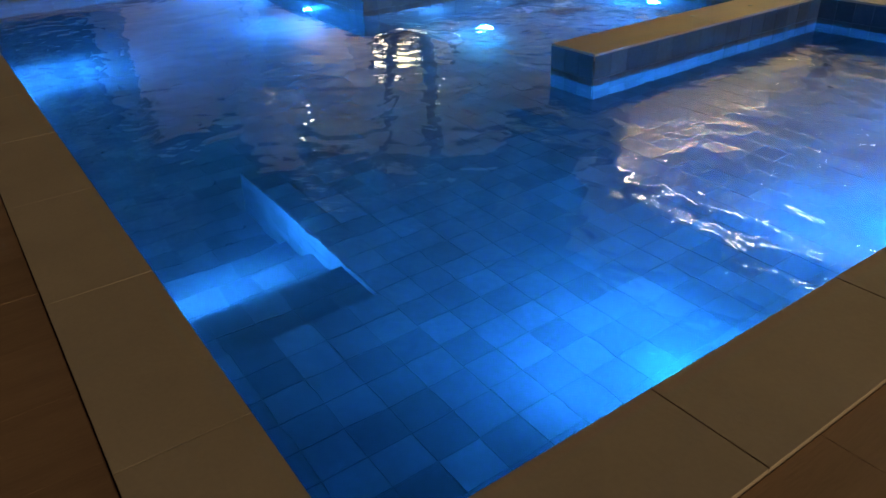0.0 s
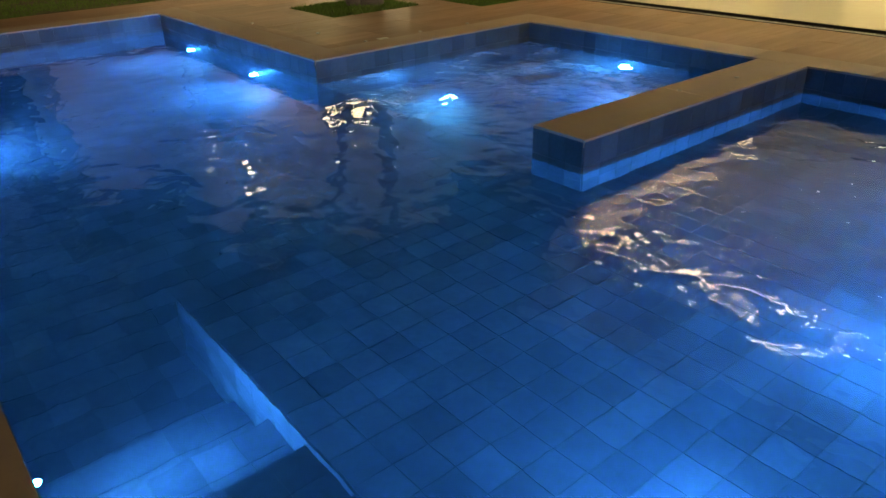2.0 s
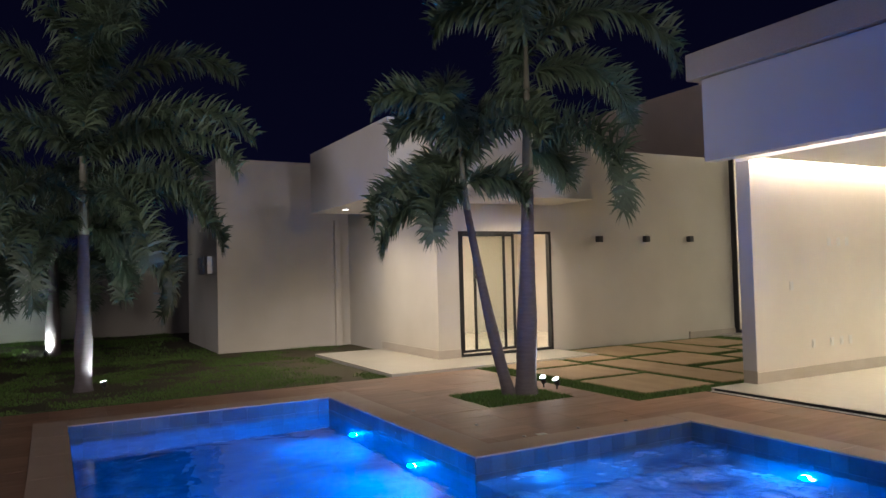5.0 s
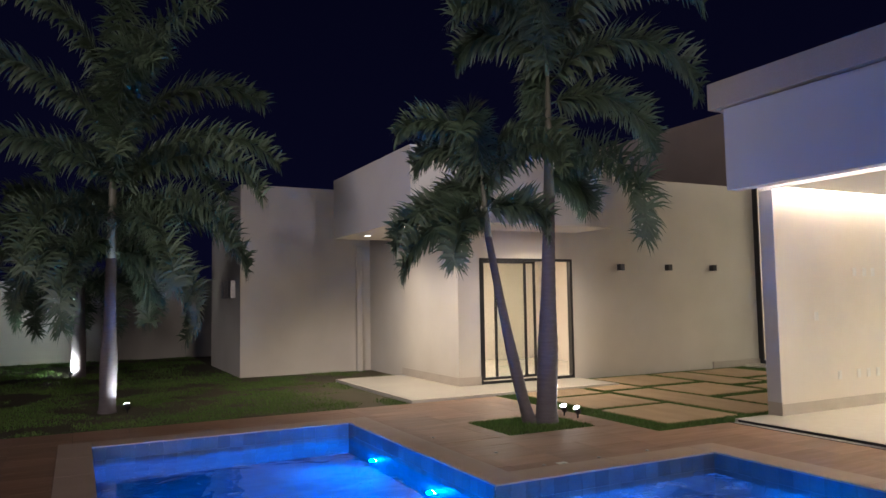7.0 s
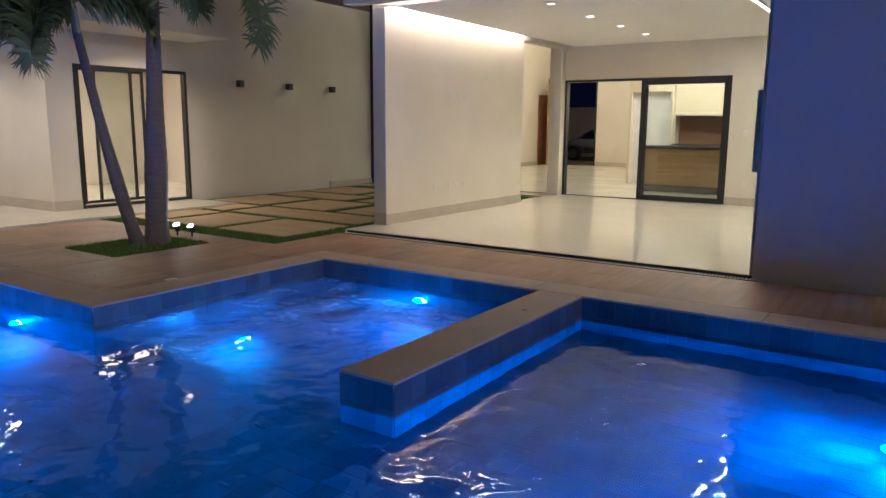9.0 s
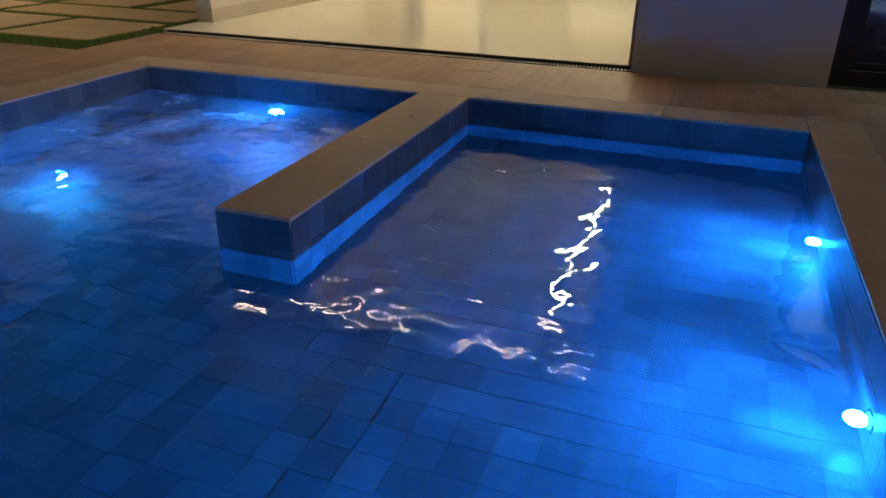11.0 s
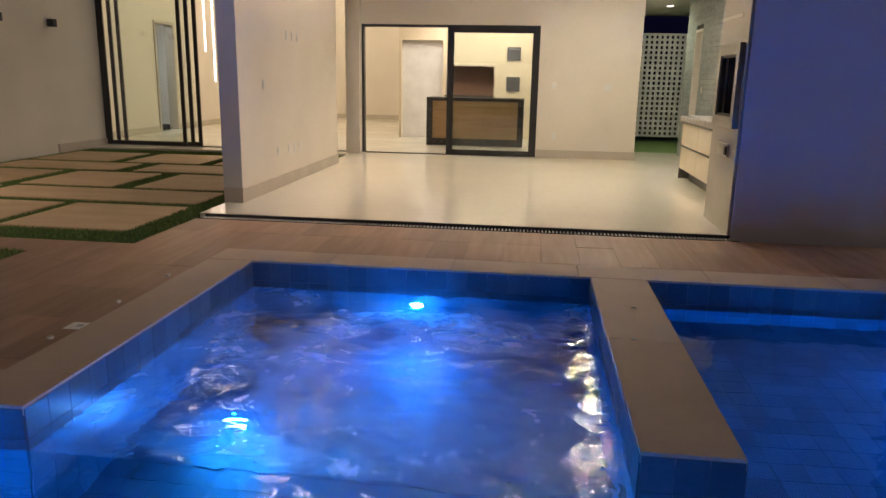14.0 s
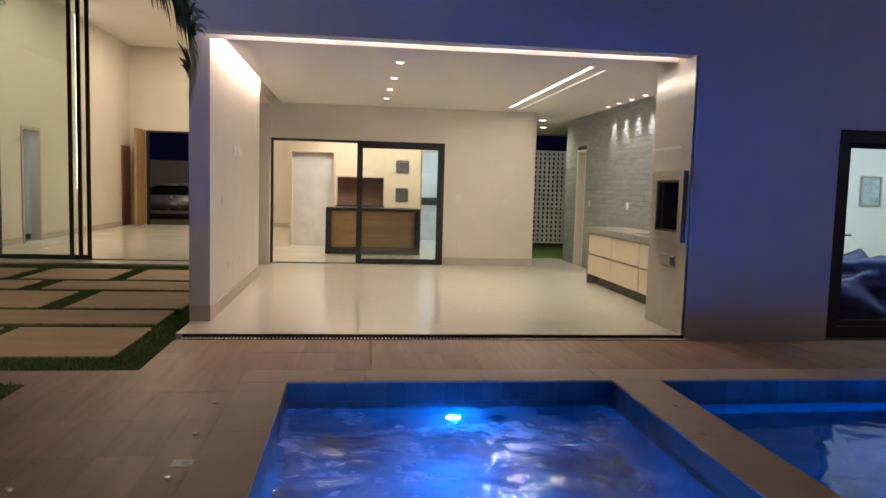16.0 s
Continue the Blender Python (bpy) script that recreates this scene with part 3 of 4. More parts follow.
for i, x0 in enumerate((-12.24, -12.10, -11.96)):
    sash(door, "x", x0, -10.62 + i * 0.14, 0.015, 5.12, 14.50 + 0.042 * i, 14.535 + 0.042 * i, 0.07)

door = thing("door_wing", "black aluminium sliding glass door of the lit wing room", "sliding door", (-12.4, 8.1, 0.0), "", "structure")
part("door_frame", frame_bm("y", 7.06, 9.2, 0.004, 2.36, -12.40, -12.29, 0.05), M["black"], door)
sash(door, "y", 7.11, 8.10, 0.08, 2.31, -12.335, -12.30, 0.045)
sash(door, "y", 7.42, 8.35, 0.08, 2.31, -12.385, -12.35, 0.045)

door = thing("door_bath", "dark framed glass door of the pool bathroom", "glass door", (0.24, 8.0, 0.0), "", "structure")
part("door_frame", frame_bm("x", -0.36, 0.96, -0.03, 2.25, 7.92, 8.08, 0.13), M["black"], door)
s = sash(door, "x", -0.23, 0.83, 0.10, 2.12, 7.97, 8.01, 0.06)
part("door_handle", solid((-0.27, -0.12, 7.925, 7.94, 1.10, 1.12), (-0.26, -0.24, 7.94, 7.97, 1.09, 1.13), bevel=0.004), M["black"], door)

# ceiling lamps
for x, y in DOWNLIGHTS:
    d = thing("downlight", "small square recessed downlight in the plaster ceiling", "downlight", (x, y, 3.0), "veranda downlights")
    part("trim_ring", solid((x - 0.055, x + 0.055, y - 0.055, y + 0.055, 2.992, 3.0), bevel=0.002), M["whiteplastic"], d)
    part("lens", solid((x - 0.038, x + 0.038, y - 0.038, y + 0.038, 2.988, 2.992)), M["lens"], d, "glowing lens")
for x, y in WING_DOWN:
    d = thing("downlight", "small square recessed downlight in the eave soffit", "downlight", (x, y, 2.88), "eave downlights")
    part("trim_ring", solid((x - 0.06, x + 0.06, y - 0.06, y + 0.06, 2.872, 2.88), bevel=0.002), M["whiteplastic"], d)
    part("lens", solid((x - 0.045, x + 0.045, y - 0.045, y + 0.045, 2.867, 2.872)), M["lens"], d, "glowing lens")
for x, y in [(-1.16, yy) for yy in WASHERS] + [(-1.57, 15.9), (-1.1, 17.6)]:
    d = thing("downlight", "small round recessed spotlight close to the slate wall" if x > -1.3 else "round recessed ceiling lamp of the passage", "downlight", (x, y, 3.0), "wall washers")
    r = 0.035 if x == -1.16 else 0.07
    part("trim_ring", cyl((x, y, 2.99), (x, y, 3.0), r + 0.015), M["whiteplastic"], d)
    part("lens", cyl((x, y, 2.986), (x, y, 2.99), r), M["lens"], d, "glowing lens")
d = thing("led_profile", "long slim recessed LED line glowing warm white", "LED profile", (-2.74, 11.4, 3.0))
part("housing", solid((-2.78, -2.70, 9.15, 13.7, 2.994, 3.0)), M["whiteplastic"], d)
part("diffuser", solid((-2.758, -2.722, 9.17, 13.68, 2.988, 2.994)), M["led"], d, "glowing diffuser")
d = thing("led_profile", "thin dim LED line beside the wide one", "LED profile", (-2.5, 11.7, 3.0))
part("diffuser", solid((-2.506, -2.498, 9.35, 14.1, 2.992, 3.0)), M["dimled"], d)
d = thing("cove_strip", "warm LED strip hidden in the ceiling cove", "LED strip", (-6.98, 10.5, 3.18))
part("tape", solid((-6.99, -6.96, 8.6, 12.5, 3.19, 3.20)), M["led"], d)
d = thing("cove_strip", "warm LED strip in the slot behind the fascia", "LED strip", (-4.4, 8.2, 3.2))
part("tape", solid((-6.9, -2.05, 8.312, 8.319, 3.008, 3.055)), M["brightled"], d)
d = thing("wall_led", "tall thin LED line on the living room wall", "LED line", (-12.89, 20.8, 1.2))
part("diffuser", solid((-12.9, -12.88, 21.04, 21.08, 1.2, 5.75)), M["led"], d)
part("diffuser", solid((-12.9, -12.88, 20.5, 20.53, 2.0, 5.75)), M["led"], d)

# barbecue tower and counter
tower = thing("barbecue_tower", "beige stone clad barbecue chimney tower", "barbecue", (-1.5, 8.5, 0))
part("cladding", solid((-2.03, -2.002, 7.905, 8.1, 0, 2.945), (-2.03, -1.02, 8.1, 8.88, 0, 1.06), (-2.03, -1.02, 8.1, 8.88, 1.70, 3.0), (-2.03, -1.02, 8.1, 8.12, 1.06, 1.70), (-2.03, -1.02, 8.62, 8.88, 1.06, 1.70)), M["towerstone"], tower)
part("firebox", solid((-1.35, -1.3, 8.12, 8.62, 1.06, 1.70), (-2.0, -1.35, 8.12, 8.15, 1.06, 1.70), (-2.0, -1.35, 8.59, 8.62, 1.06, 1.70), (-2.0, -1.35, 8.15, 8.59, 1.06, 1.09)), M["soot"], tower, "sooty brick lining")
part("surround", frame_bm("y", 7.94, 8.70, 0.99, 1.76, -2.085, -2.031, 0.10), M["steel"], tower, "brushed steel frame")
part("inner_frame", frame_bm("y", 8.04, 8.60, 1.09, 1.66, -2.07, -2.032, 0.025), M["black"], tower, "dark inner edge")
ash = part("ash_drawer", solid((-2.05, -2.02, 8.15, 8.52, 0.71, 0.83), bevel=0.004), M["steel"], tower, "steel ash drawer")
part("handle", solid((-2.065, -2.05, 8.15, 8.21, 0.73, 0.81)), M["black"], ash)
part("seam", solid((-2.034, -2.03, 8.15, 8.88, 2.0, 2.03)), M["tan"], tower)

counter = thing("counter", "floating cream drawer unit under the veranda counter", "cabinet", (-1.35, 10.5, 0))
part("body", solid((-1.66, -1.02, 8.9, 12.14, 0.15, 0.84)), M["cream"], counter)
part("plinth", solid((-1.58, -1.05, 8.9, 11.9, 0.0, 0.15)), M["black"], counter, "recessed dark plinth")
for y0, y1 in ((8.92, 9.98), (9.99, 11.05), (11.06, 12.12)):
    for z0, z1 in ((0.16, 0.48), (0.505, 0.82)):
        dr = part("drawer", solid((-1.69, -1.66, y0 + 0.003, y1 - 0.003, z0, z1), bevel=0.003), M["cream"], counter)
        part("handle", solid((-1.696, -1.664, y0 + 0.01, y1 - 0.01, z1, z1 + 0.012)), M["steel"], dr, "slim metal pull")
part("side_panel", solid((-1.69, -1.02, 12.14, 12.18, 0.0, 0.84)), M["granite"], counter)
top = thing("worktop", "grey granite worktop with a sunken sink", "worktop", (-1.35, 10.5, 0.86))
part("slab", solid((-1.72, -1.02, 8.88, 12.2, 0.845, 0.93), bevel=0.005), M["granite"], top)
part("backsplash", solid((-1.05, -1.02, 8.9, 12.2, 0.93, 1.05)), M["granite"], top)
sink = thing("sink", "dark inset sink basin in the granite worktop", "sink", (-1.4, 9.9, 0.93))
part("rim", solid((-1.62, -1.18, 9.5, 10.5, 0.931, 0.938), bevel=0.003), M["steel"], sink)
part("basin", solid((-1.58, -1.22, 9.54, 10.46, 0.9385, 0.940)), M["black"], sink, "dark basin")
tap = thing("tap", "curved chrome kitchen tap on the worktop", "tap", (-1.15, 9.7, 0.93))
c = bpy.data.curves.new("spout", "CURVE")
c.dimensions, c.bevel_depth, c.bevel_resolution = "3D", 0.012, 3
sp = c.splines.new("BEZIER")
sp.bezier_points.add(2)
for bp_, co in zip(sp.bezier_points, ((-1.15, 9.7, 0.94), (-1.2, 9.7, 1.25), (-1.36, 9.7, 1.16))):
    bp_.co, bp_.handle_left_type, bp_.handle_right_type = co, "AUTO", "AUTO"
c.materials.append(M["chrome"])
so = new("spout", c)
so.parent, so.location = tap, (1.15, -9.7, -0.93)
part("base", cyl((-1.15, 9.7, 0.93), (-1.15, 9.7, 0.96), 0.025), M["chrome"], tap)


def plate(axis, a, c, z, w=0.075, h=0.12, label="white wall switch plate"):
    if axis == "y":
        t = thing("switch", label, "switch", (c, a, z), "switches and sockets")
        part("cover", solid((c, c + 0.008, a - w / 2, a + w / 2, z - h / 2, z + h / 2), bevel=0.002), M["whiteplastic"], t)
        part("rocker", solid((c + 0.008, c + 0.012, a - w / 4, a + w / 4, z - h / 4, z + h / 4)), M["whiteplastic"], t)
    else:
        t = thing("switch", label, "switch", (a, c, z), "switches and sockets")
        part("cover", solid((a - w / 2, a + w / 2, c - 0.008, c, z - h / 2, z + h / 2), bevel=0.002), M["whiteplastic"], t)
        part("rocker", solid((a - w / 4, a + w / 4, c - 0.012, c - 0.008, z - h / 4, z + h / 4)), M["whiteplastic"], t)


for a, z in ((10.22, 1.89), (10.44, 1.89), (10.64, 1.89), (9.35, 1.28), (9.78, 0.46), (10.2, 0.46), (10.42, 0.46), (10.63, 0.46)):
    plate("y", a, -7.07, z)
plate("x", -3.54, 14.5, 1.31)
plate("x", -2.58, 14.5, 1.29, 0.13, 0.12)
plate("x", -3.5, 14.5, 0.4)
for a in (14.14, 12.19):
    t = thing("switch", "white wall switch plate on the slate wall", "switch", (-1.02, a, 1.28), "switches and sockets")
    part("cover", solid((-1.045, -1.025, a - 0.04, a + 0.04, 1.22, 1.34), bevel=0.002), M["whiteplastic"], t)
t = thing("door_washroom", "cream jamb of the washroom doorway", "door frame", (-0.9, 14.8, 0), "", "structure")
part("jamb", solid((-1.03, -0.8, 15.02, 15.06, 0, 2.33), (-1.03, -0.8, 14.5, 14.54, 0, 2.33), (-1.03, -0.8, 14.54, 15.02, 2.29, 2.33)), M["paint"], t)

# pierced block screen at the end of the passage
cobogo = thing("block_screen", "pale pierced concrete block screen wall", "screen wall", (-0.8, 19.4, 0))
bx = bmesh.new()
n, s = 21, 0.12
for i in range(n + 1):
    x = -2.04 + i * s
    bmesh.ops.create_cube(bx, size=1, matrix=Matrix.LocRotScale((x, 19.45, 1.3), None, (0.055, 0.1, 2.4)))
for j in range(21):
    z = 0.12 + j * s
    bmesh.ops.create_cube(bx, size=1, matrix=Matrix.LocRotScale((-2.04 + n * s / 2, 19.45, z), None, (n * s, 0.094, 0.05)))
part("lattice", bx, M["whiteplastic"], cobogo)
structure("passage_lawn", solid((-2.04, 3, 16.2, 22, -0.1, -0.01)), M["grass"], "small lawn strip behind the passage", "lawn")

# kitchen
isl = thing("kitchen_island", "kitchen island of black granite with an oak front", "kitchen island", (-5.1, 16.8, 0))
part("worktop", solid((-6.15, -4.1, 16.38, 17.3, 0.94, 1.01), bevel=0.004), M["darkstone"], isl)
part("side_panel", solid((-6.15, -6.03, 16.4, 17.3, 0.0, 0.94)), M["darkstone"], isl)
part("side_panel", solid((-4.22, -4.1, 16.4, 17.3, 0.0, 0.94)), M["darkstone"], isl)
part("plinth", solid((-6.03, -4.22, 16.44, 17.2, 0.0, 0.15)), M["darkstone"], isl)
part("front_panel", solid((-6.03, -4.22, 16.5, 17.2, 0.15, 0.94)), M["oak"], isl, "oak veneer panel")
kc = thing("kitchen_cabinet", "cream wall of kitchen cabinets with a wooden niche", "cabinet", (-5, 18.7, 0))
part("body", solid((-5.98, -4.82, 18.35, 18.84, 1.72, 2.55), (-5.98, -4.82, 18.2, 18.84, 0, 0.98), (-4.82, -3.95, 18.3, 18.84, 0, 2.55)), M["cream"], kc)
part("niche_back", solid((-5.98, -4.82, 18.78, 18.84, 0.98, 1.72)), M["niche"], kc, "wooden niche back")
part("niche_frame", frame_bm("x", -5.98, -4.82, 0.98, 1.72, 18.33, 18.40, 0.03), M["tan"], kc)
part("counter_top", solid((-5.98, -4.82, 18.15, 18.80, 0.98, 1.02)), M["darkstone"], kc)
part("fridge_panel", solid((-7.08, -7.02, 18.2, 18.84, 0, 2.55), (-6.04, -5.98, 18.2, 18.84, 0, 2.55), (-7.02, -6.04, 18.2, 18.84, 2.26, 2.55)), M["cream"], kc)
part("fridge_niche", solid((-7.02, -6.04, 18.36, 18.84, 0, 2.26)), M["whiteplastic"], kc, "white empty fridge niche")
for z0, z1 in ((1.83, 2.13), (1.13, 1.46)):
    ov = part("oven", solid((-4.55, -4.24, 18.27, 18.30, z0, z1), bevel=0.004), M["oven"], kc, "grey glass oven front")
    part("handle", solid((-4.52, -4.27, 18.255, 18.27, z1 - 0.05, z1 - 0.035)), M["steel"], ov)
part("end_panel", solid((-3.95, -3.915, 18.25, 18.84, 0, 2.42)), M["oak"], kc, "oak edge panel")
pt = thing("pantry_counter", "white laundry counter with a dark top", "counter", (-3.5, 20.9, 0))
part("body", solid((-3.92, -2.3, 20.8, 21.38, 0, 1.0)), M["whiteplastic"], pt)
part("top", solid((-3.92, -2.3, 20.75, 21.38, 1.0, 1.2)), M["darkstone"], pt)

# living room entrance
ent = thing("door_entrance", "tall oak pivot door standing open to the night", "pivot door", (-12.4, 25.7, 0), "", "structure")
part("leaf", solid((-12.47, -12.39, 24.6, 25.57, 0.02, 3.1)), M["oak"], ent)
part("door_frame", solid((-12.37, -12.32, 25.58, 25.8, 0.005, 3.1), (-11.04, -10.99, 25.58, 25.8, 0.005, 3.1), (-12.32, -11.04, 25.58, 25.8, 3.05, 3.1)), M["black"], ent)
dd = thing("door_inner", "red-brown wooden interior door", "door", (-12.88, 25.1, 0), "", "structure")
part("leaf", solid((-12.9, -12.86, 24.72, 25.5, 0.01, 2.55), bevel=0.004), M["brownwood"], dd)
part("door_handle", solid((-12.86, -12.80, 24.78, 24.88, 1.08, 1.11)), M["chrome"], dd)
jd = thing("door_side_room", "cream framed doorway in the living room wall", "doorway", (-12.9, 18.25, 0), "", "structure")
part("jamb", solid((-13.1, -12.87, 17.76, 17.83, 0, 2.55), (-13.1, -12.87, 18.67, 18.74, 0, 2.55), (-13.1, -12.87, 17.76, 18.74, 2.55, 2.62)), M["tan"], jd)


def car(loc):
    t = thing("car", "silver car parked in the dark front yard", "car", loc)
    x, y, z = loc
    b = bmesh.new()
    prof = [(-2.1, 0.35), (-2.15, 0.75), (-1.4, 0.9), (-0.7, 1.42), (0.7, 1.45), (1.5, 0.98), (2.1, 0.85), (2.15, 0.35)]
    fr = [[b.verts.new((x + px, y + s * (0.85 if pz < 1.2 else 0.65), z + pz)) for px, pz in prof] for s in (-1, 1)]
    b.faces.new(fr[0]), b.faces.new(fr[1][::-1])
    for i in range(len(prof)):
        k = (i + 1) % len(prof)
        b.faces.new((fr[0][k], fr[0][i], fr[1][i], fr[1][k]))
    bmesh.ops.recalc_face_normals(b, faces=b.faces)
    bmesh.ops.bevel(b, geom=b.edges[:], offset=0.06, segments=2, affect="EDGES")
    part("body", b, M["carpaint"], t, smooth=True)
    w = bmesh.new()
    f = [w.verts.new((x + px, y - py, z + pz)) for px, pz, py in ((-1.15, 0.98, 0.85), (-0.6, 1.36, 0.72), (0.62, 1.38, 0.72), (1.2, 0.99, 0.85))]
    w.faces.new(f)
    part("side_window", w, M["carglass"], t, "dark glass")
    for px in (-1.35, 1.35):
        wh = part("wheel", cyl((x + px, y - 0.9, z + 0.32), (x + px, y - 0.68, z + 0.32), 0.32, None, 24), M["rubber"], t, "black tyre")
        part("rim", cyl((x + px, y - 0.92, z + 0.32), (x + px, y - 0.9, z + 0.32), 0.2, None, 16), M["steel"], wh)


car((-13.0, 32.0, -0.1))

# bathroom picture and film
pic = thing("wall_picture", "small grey framed picture on the bathroom wall", "picture", (2.33, 10.88, 1.4))
part("picture_frame", frame_bm("x", 2.16, 2.50, 1.40, 1.86, 10.86, 10.9, 0.025), M["steel"], pic)
part("print", solid((2.185, 2.475, 10.875, 10.89, 1.425, 1.835)), M["picture"], pic)

film = thing("plastic_sheet", "crumpled dark blue plastic sheet heaped on the bathroom floor", "plastic sheet", (0.4, 8.7, 0))
bag = bmesh.new()
bmesh.ops.create_icosphere(bag, subdivisions=5, radius=1)
for v in bag.verts:
    k = 1 + 0.4 * noise.noise(v.co * 1.7) + 0.32 * abs(noise.noise(v.co * 3.3)) + 0.16 * abs(noise.noise(v.co * 8.5))
    v.co = Vector((0.6 + v.co.x * 0.95 * k, 8.72 + v.co.y * 0.42 * k, max(0.0, 0.24 + v.co.z * 0.5 * k - 0.12 * v.co.x)))
part("heap", bag, M["bluebag"], film, smooth=True)

# ---- garden wing fittings ----
for y in (10.41, 11.73, 13.06):
    s = thing("wall_sconce", "small dark cube wall sconce, unlit", "wall lamp", (-12.25, y, 2.2), "wing sconces")
    part("body", solid((-12.285, -12.17, y - 0.055, y + 0.055, 2.14, 2.27), bevel=0.006), M["black"], s)
    part("backplate", solid((-12.3, -12.285, y - 0.04, y + 0.04, 2.16, 2.25)), M["steel"], s)
dp = thing("downpipe", "painted downpipe chase in the wall corner", "downpipe", (-16.6, 6.4, 0))
part("pipe", solid((-16.75, -16.62, 6.22, 6.36, -0.05, 2.88), bevel=0.02), M["garden_paint"], dp)
wb = thing("wall_box", "row of small meter boxes on the annex wall", "meter box", (-18, 3.5, 1.9))
for i in range(3):
    part("box", solid((-17.6 - 0.45 * i, -17.3 - 0.45 * i, 3.44, 3.55, 1.7, 2.1), bevel=0.01), M["steel"], wb)


def garden_spot(p, tg):
    p, tg = Vector(p), Vector(tg)
    t = thing("garden_spotlight", "small black spike spotlight glowing at a palm foot", "spotlight", (p.x, p.y, -0.04), "palm spotlights")
    part("spike", cyl((p.x, p.y, -0.06), (p.x, p.y, p.z), 0.012), M["black"], t)
    d = (tg - p).normalized()
    part("head", cyl(p - d * 0.04, p + d * 0.05, 0.035, 0.045, 18), M["black"], t, smooth=True)
    part("lens", cyl(p + d * 0.05, p + d * 0.055, 0.042, 0.04, 18), M["spotlens"], t, "glowing lens")


for p, tg in GARDEN_SPOTS:
    garden_spot(p, tg)

# small loose things by the pool
nt_ = thing("paper_slip", "small printed paper slip lying on the deck", "paper", (-6.43, 4.6, ZD), "")
bmn = solid((-6.5, -6.36, 4.55, 4.66, ZD + 0.001, ZD + 0.004))
part("sheet", bmn, M["paper"], nt_)
part("print", solid((-6.45, -6.41, 4.585, 4.625, ZD + 0.004, ZD + 0.0046)), M["picture"], nt_)
for x, y in ((-6.47, 5.71), (-6.47, 5.07), (-6.47, 4.4), (-3.2, 5.5), (-3.28, 4.9), (-7.2, 4.3), (-8.3, 4.1)):
    b = thing("air_valve", "small round steel cap beside the pool", "cap", (x, y, ZC), "pool edge caps")
    part("cap", cyl((x, y, ZD), (x, y, ZC + 0.008 if x > -6.3 else ZD + 0.012), 0.02, 0.017, 16), M["steel"], b)


# ---- palms ----
def frond(length, rise, droop, seed, leaf_len=0.36):
    """A feather frond along +x from the origin: arching rachis with drooping leaflets."""
    r = random.Random(seed)
    bm = bmesh.new()
    n = 64
    pts = []
    x = z = 0.0
    a = radians(rise)
    for i in range(n + 1):
        u = i / n
        pts.append(Vector((x, 0, z)))
        ang = a - radians(droop) * u ** 1.5
        x += math.cos(ang) * length / n
        z += math.sin(ang) * length / n
    for i in range(n):
        w0, w1 = 0.022 * (1 - i / n) + 0.004, 0.022 * (1 - (i + 1) / n) + 0.004
        p, q = pts[i], pts[i + 1]
        for s0, s1 in ((Vector((0, w0, 0)), Vector((0, w1, 0))),):
            up = Vector((0, 0, w0 * 0.8))
            vs = [bm.verts.new(v) for v in (p + s0, q + s1, q - s1, p - s0, p - up, q - up)]
            bm.faces.new((vs[0], vs[1], vs[2], vs[3])), bm.faces.new((vs[0], vs[4], vs[5], vs[1])), bm.faces.new((vs[3], vs[2], vs[5], vs[4]))
    for i in range(5, n + 1):
        u = i / n
        env = math.sin(math.pi * min(1, 0.15 + 0.74 * u)) ** 0.6
        d = (pts[i] - pts[i - 1]).normalized()
        for side in (-1, 1):
            for k in range(3 + i % 2):
                L = leaf_len * env * r.uniform(0.75, 1.1) + 0.06
                el = r.uniform(-1.5, 1.5)
                out = Vector((0, side * math.cos(el), math.sin(el))) + d * r.uniform(0.35, 0.85)
                out.normalize()
                w = 0.016 * r.uniform(0.8, 1.25)
                wv = d * w
                base, prev = pts[i], None
                pos, dr = base.copy(), out.copy()
                for sgm in range(4):
                    ww = wv * (1.0, 1.2, 0.8, 0.05)[sgm]
                    cur = (bm.verts.new(pos + ww), bm.verts.new(pos - ww))
                    if prev:
                        bm.faces.new((prev[0], cur[0], cur[1], prev[1]))
                    prev = cur
                    pos = pos + dr * L / 3
                    dr = (dr + Vector((0, 0, -0.20 - 0.18 * sgm))).normalized()
    return bm


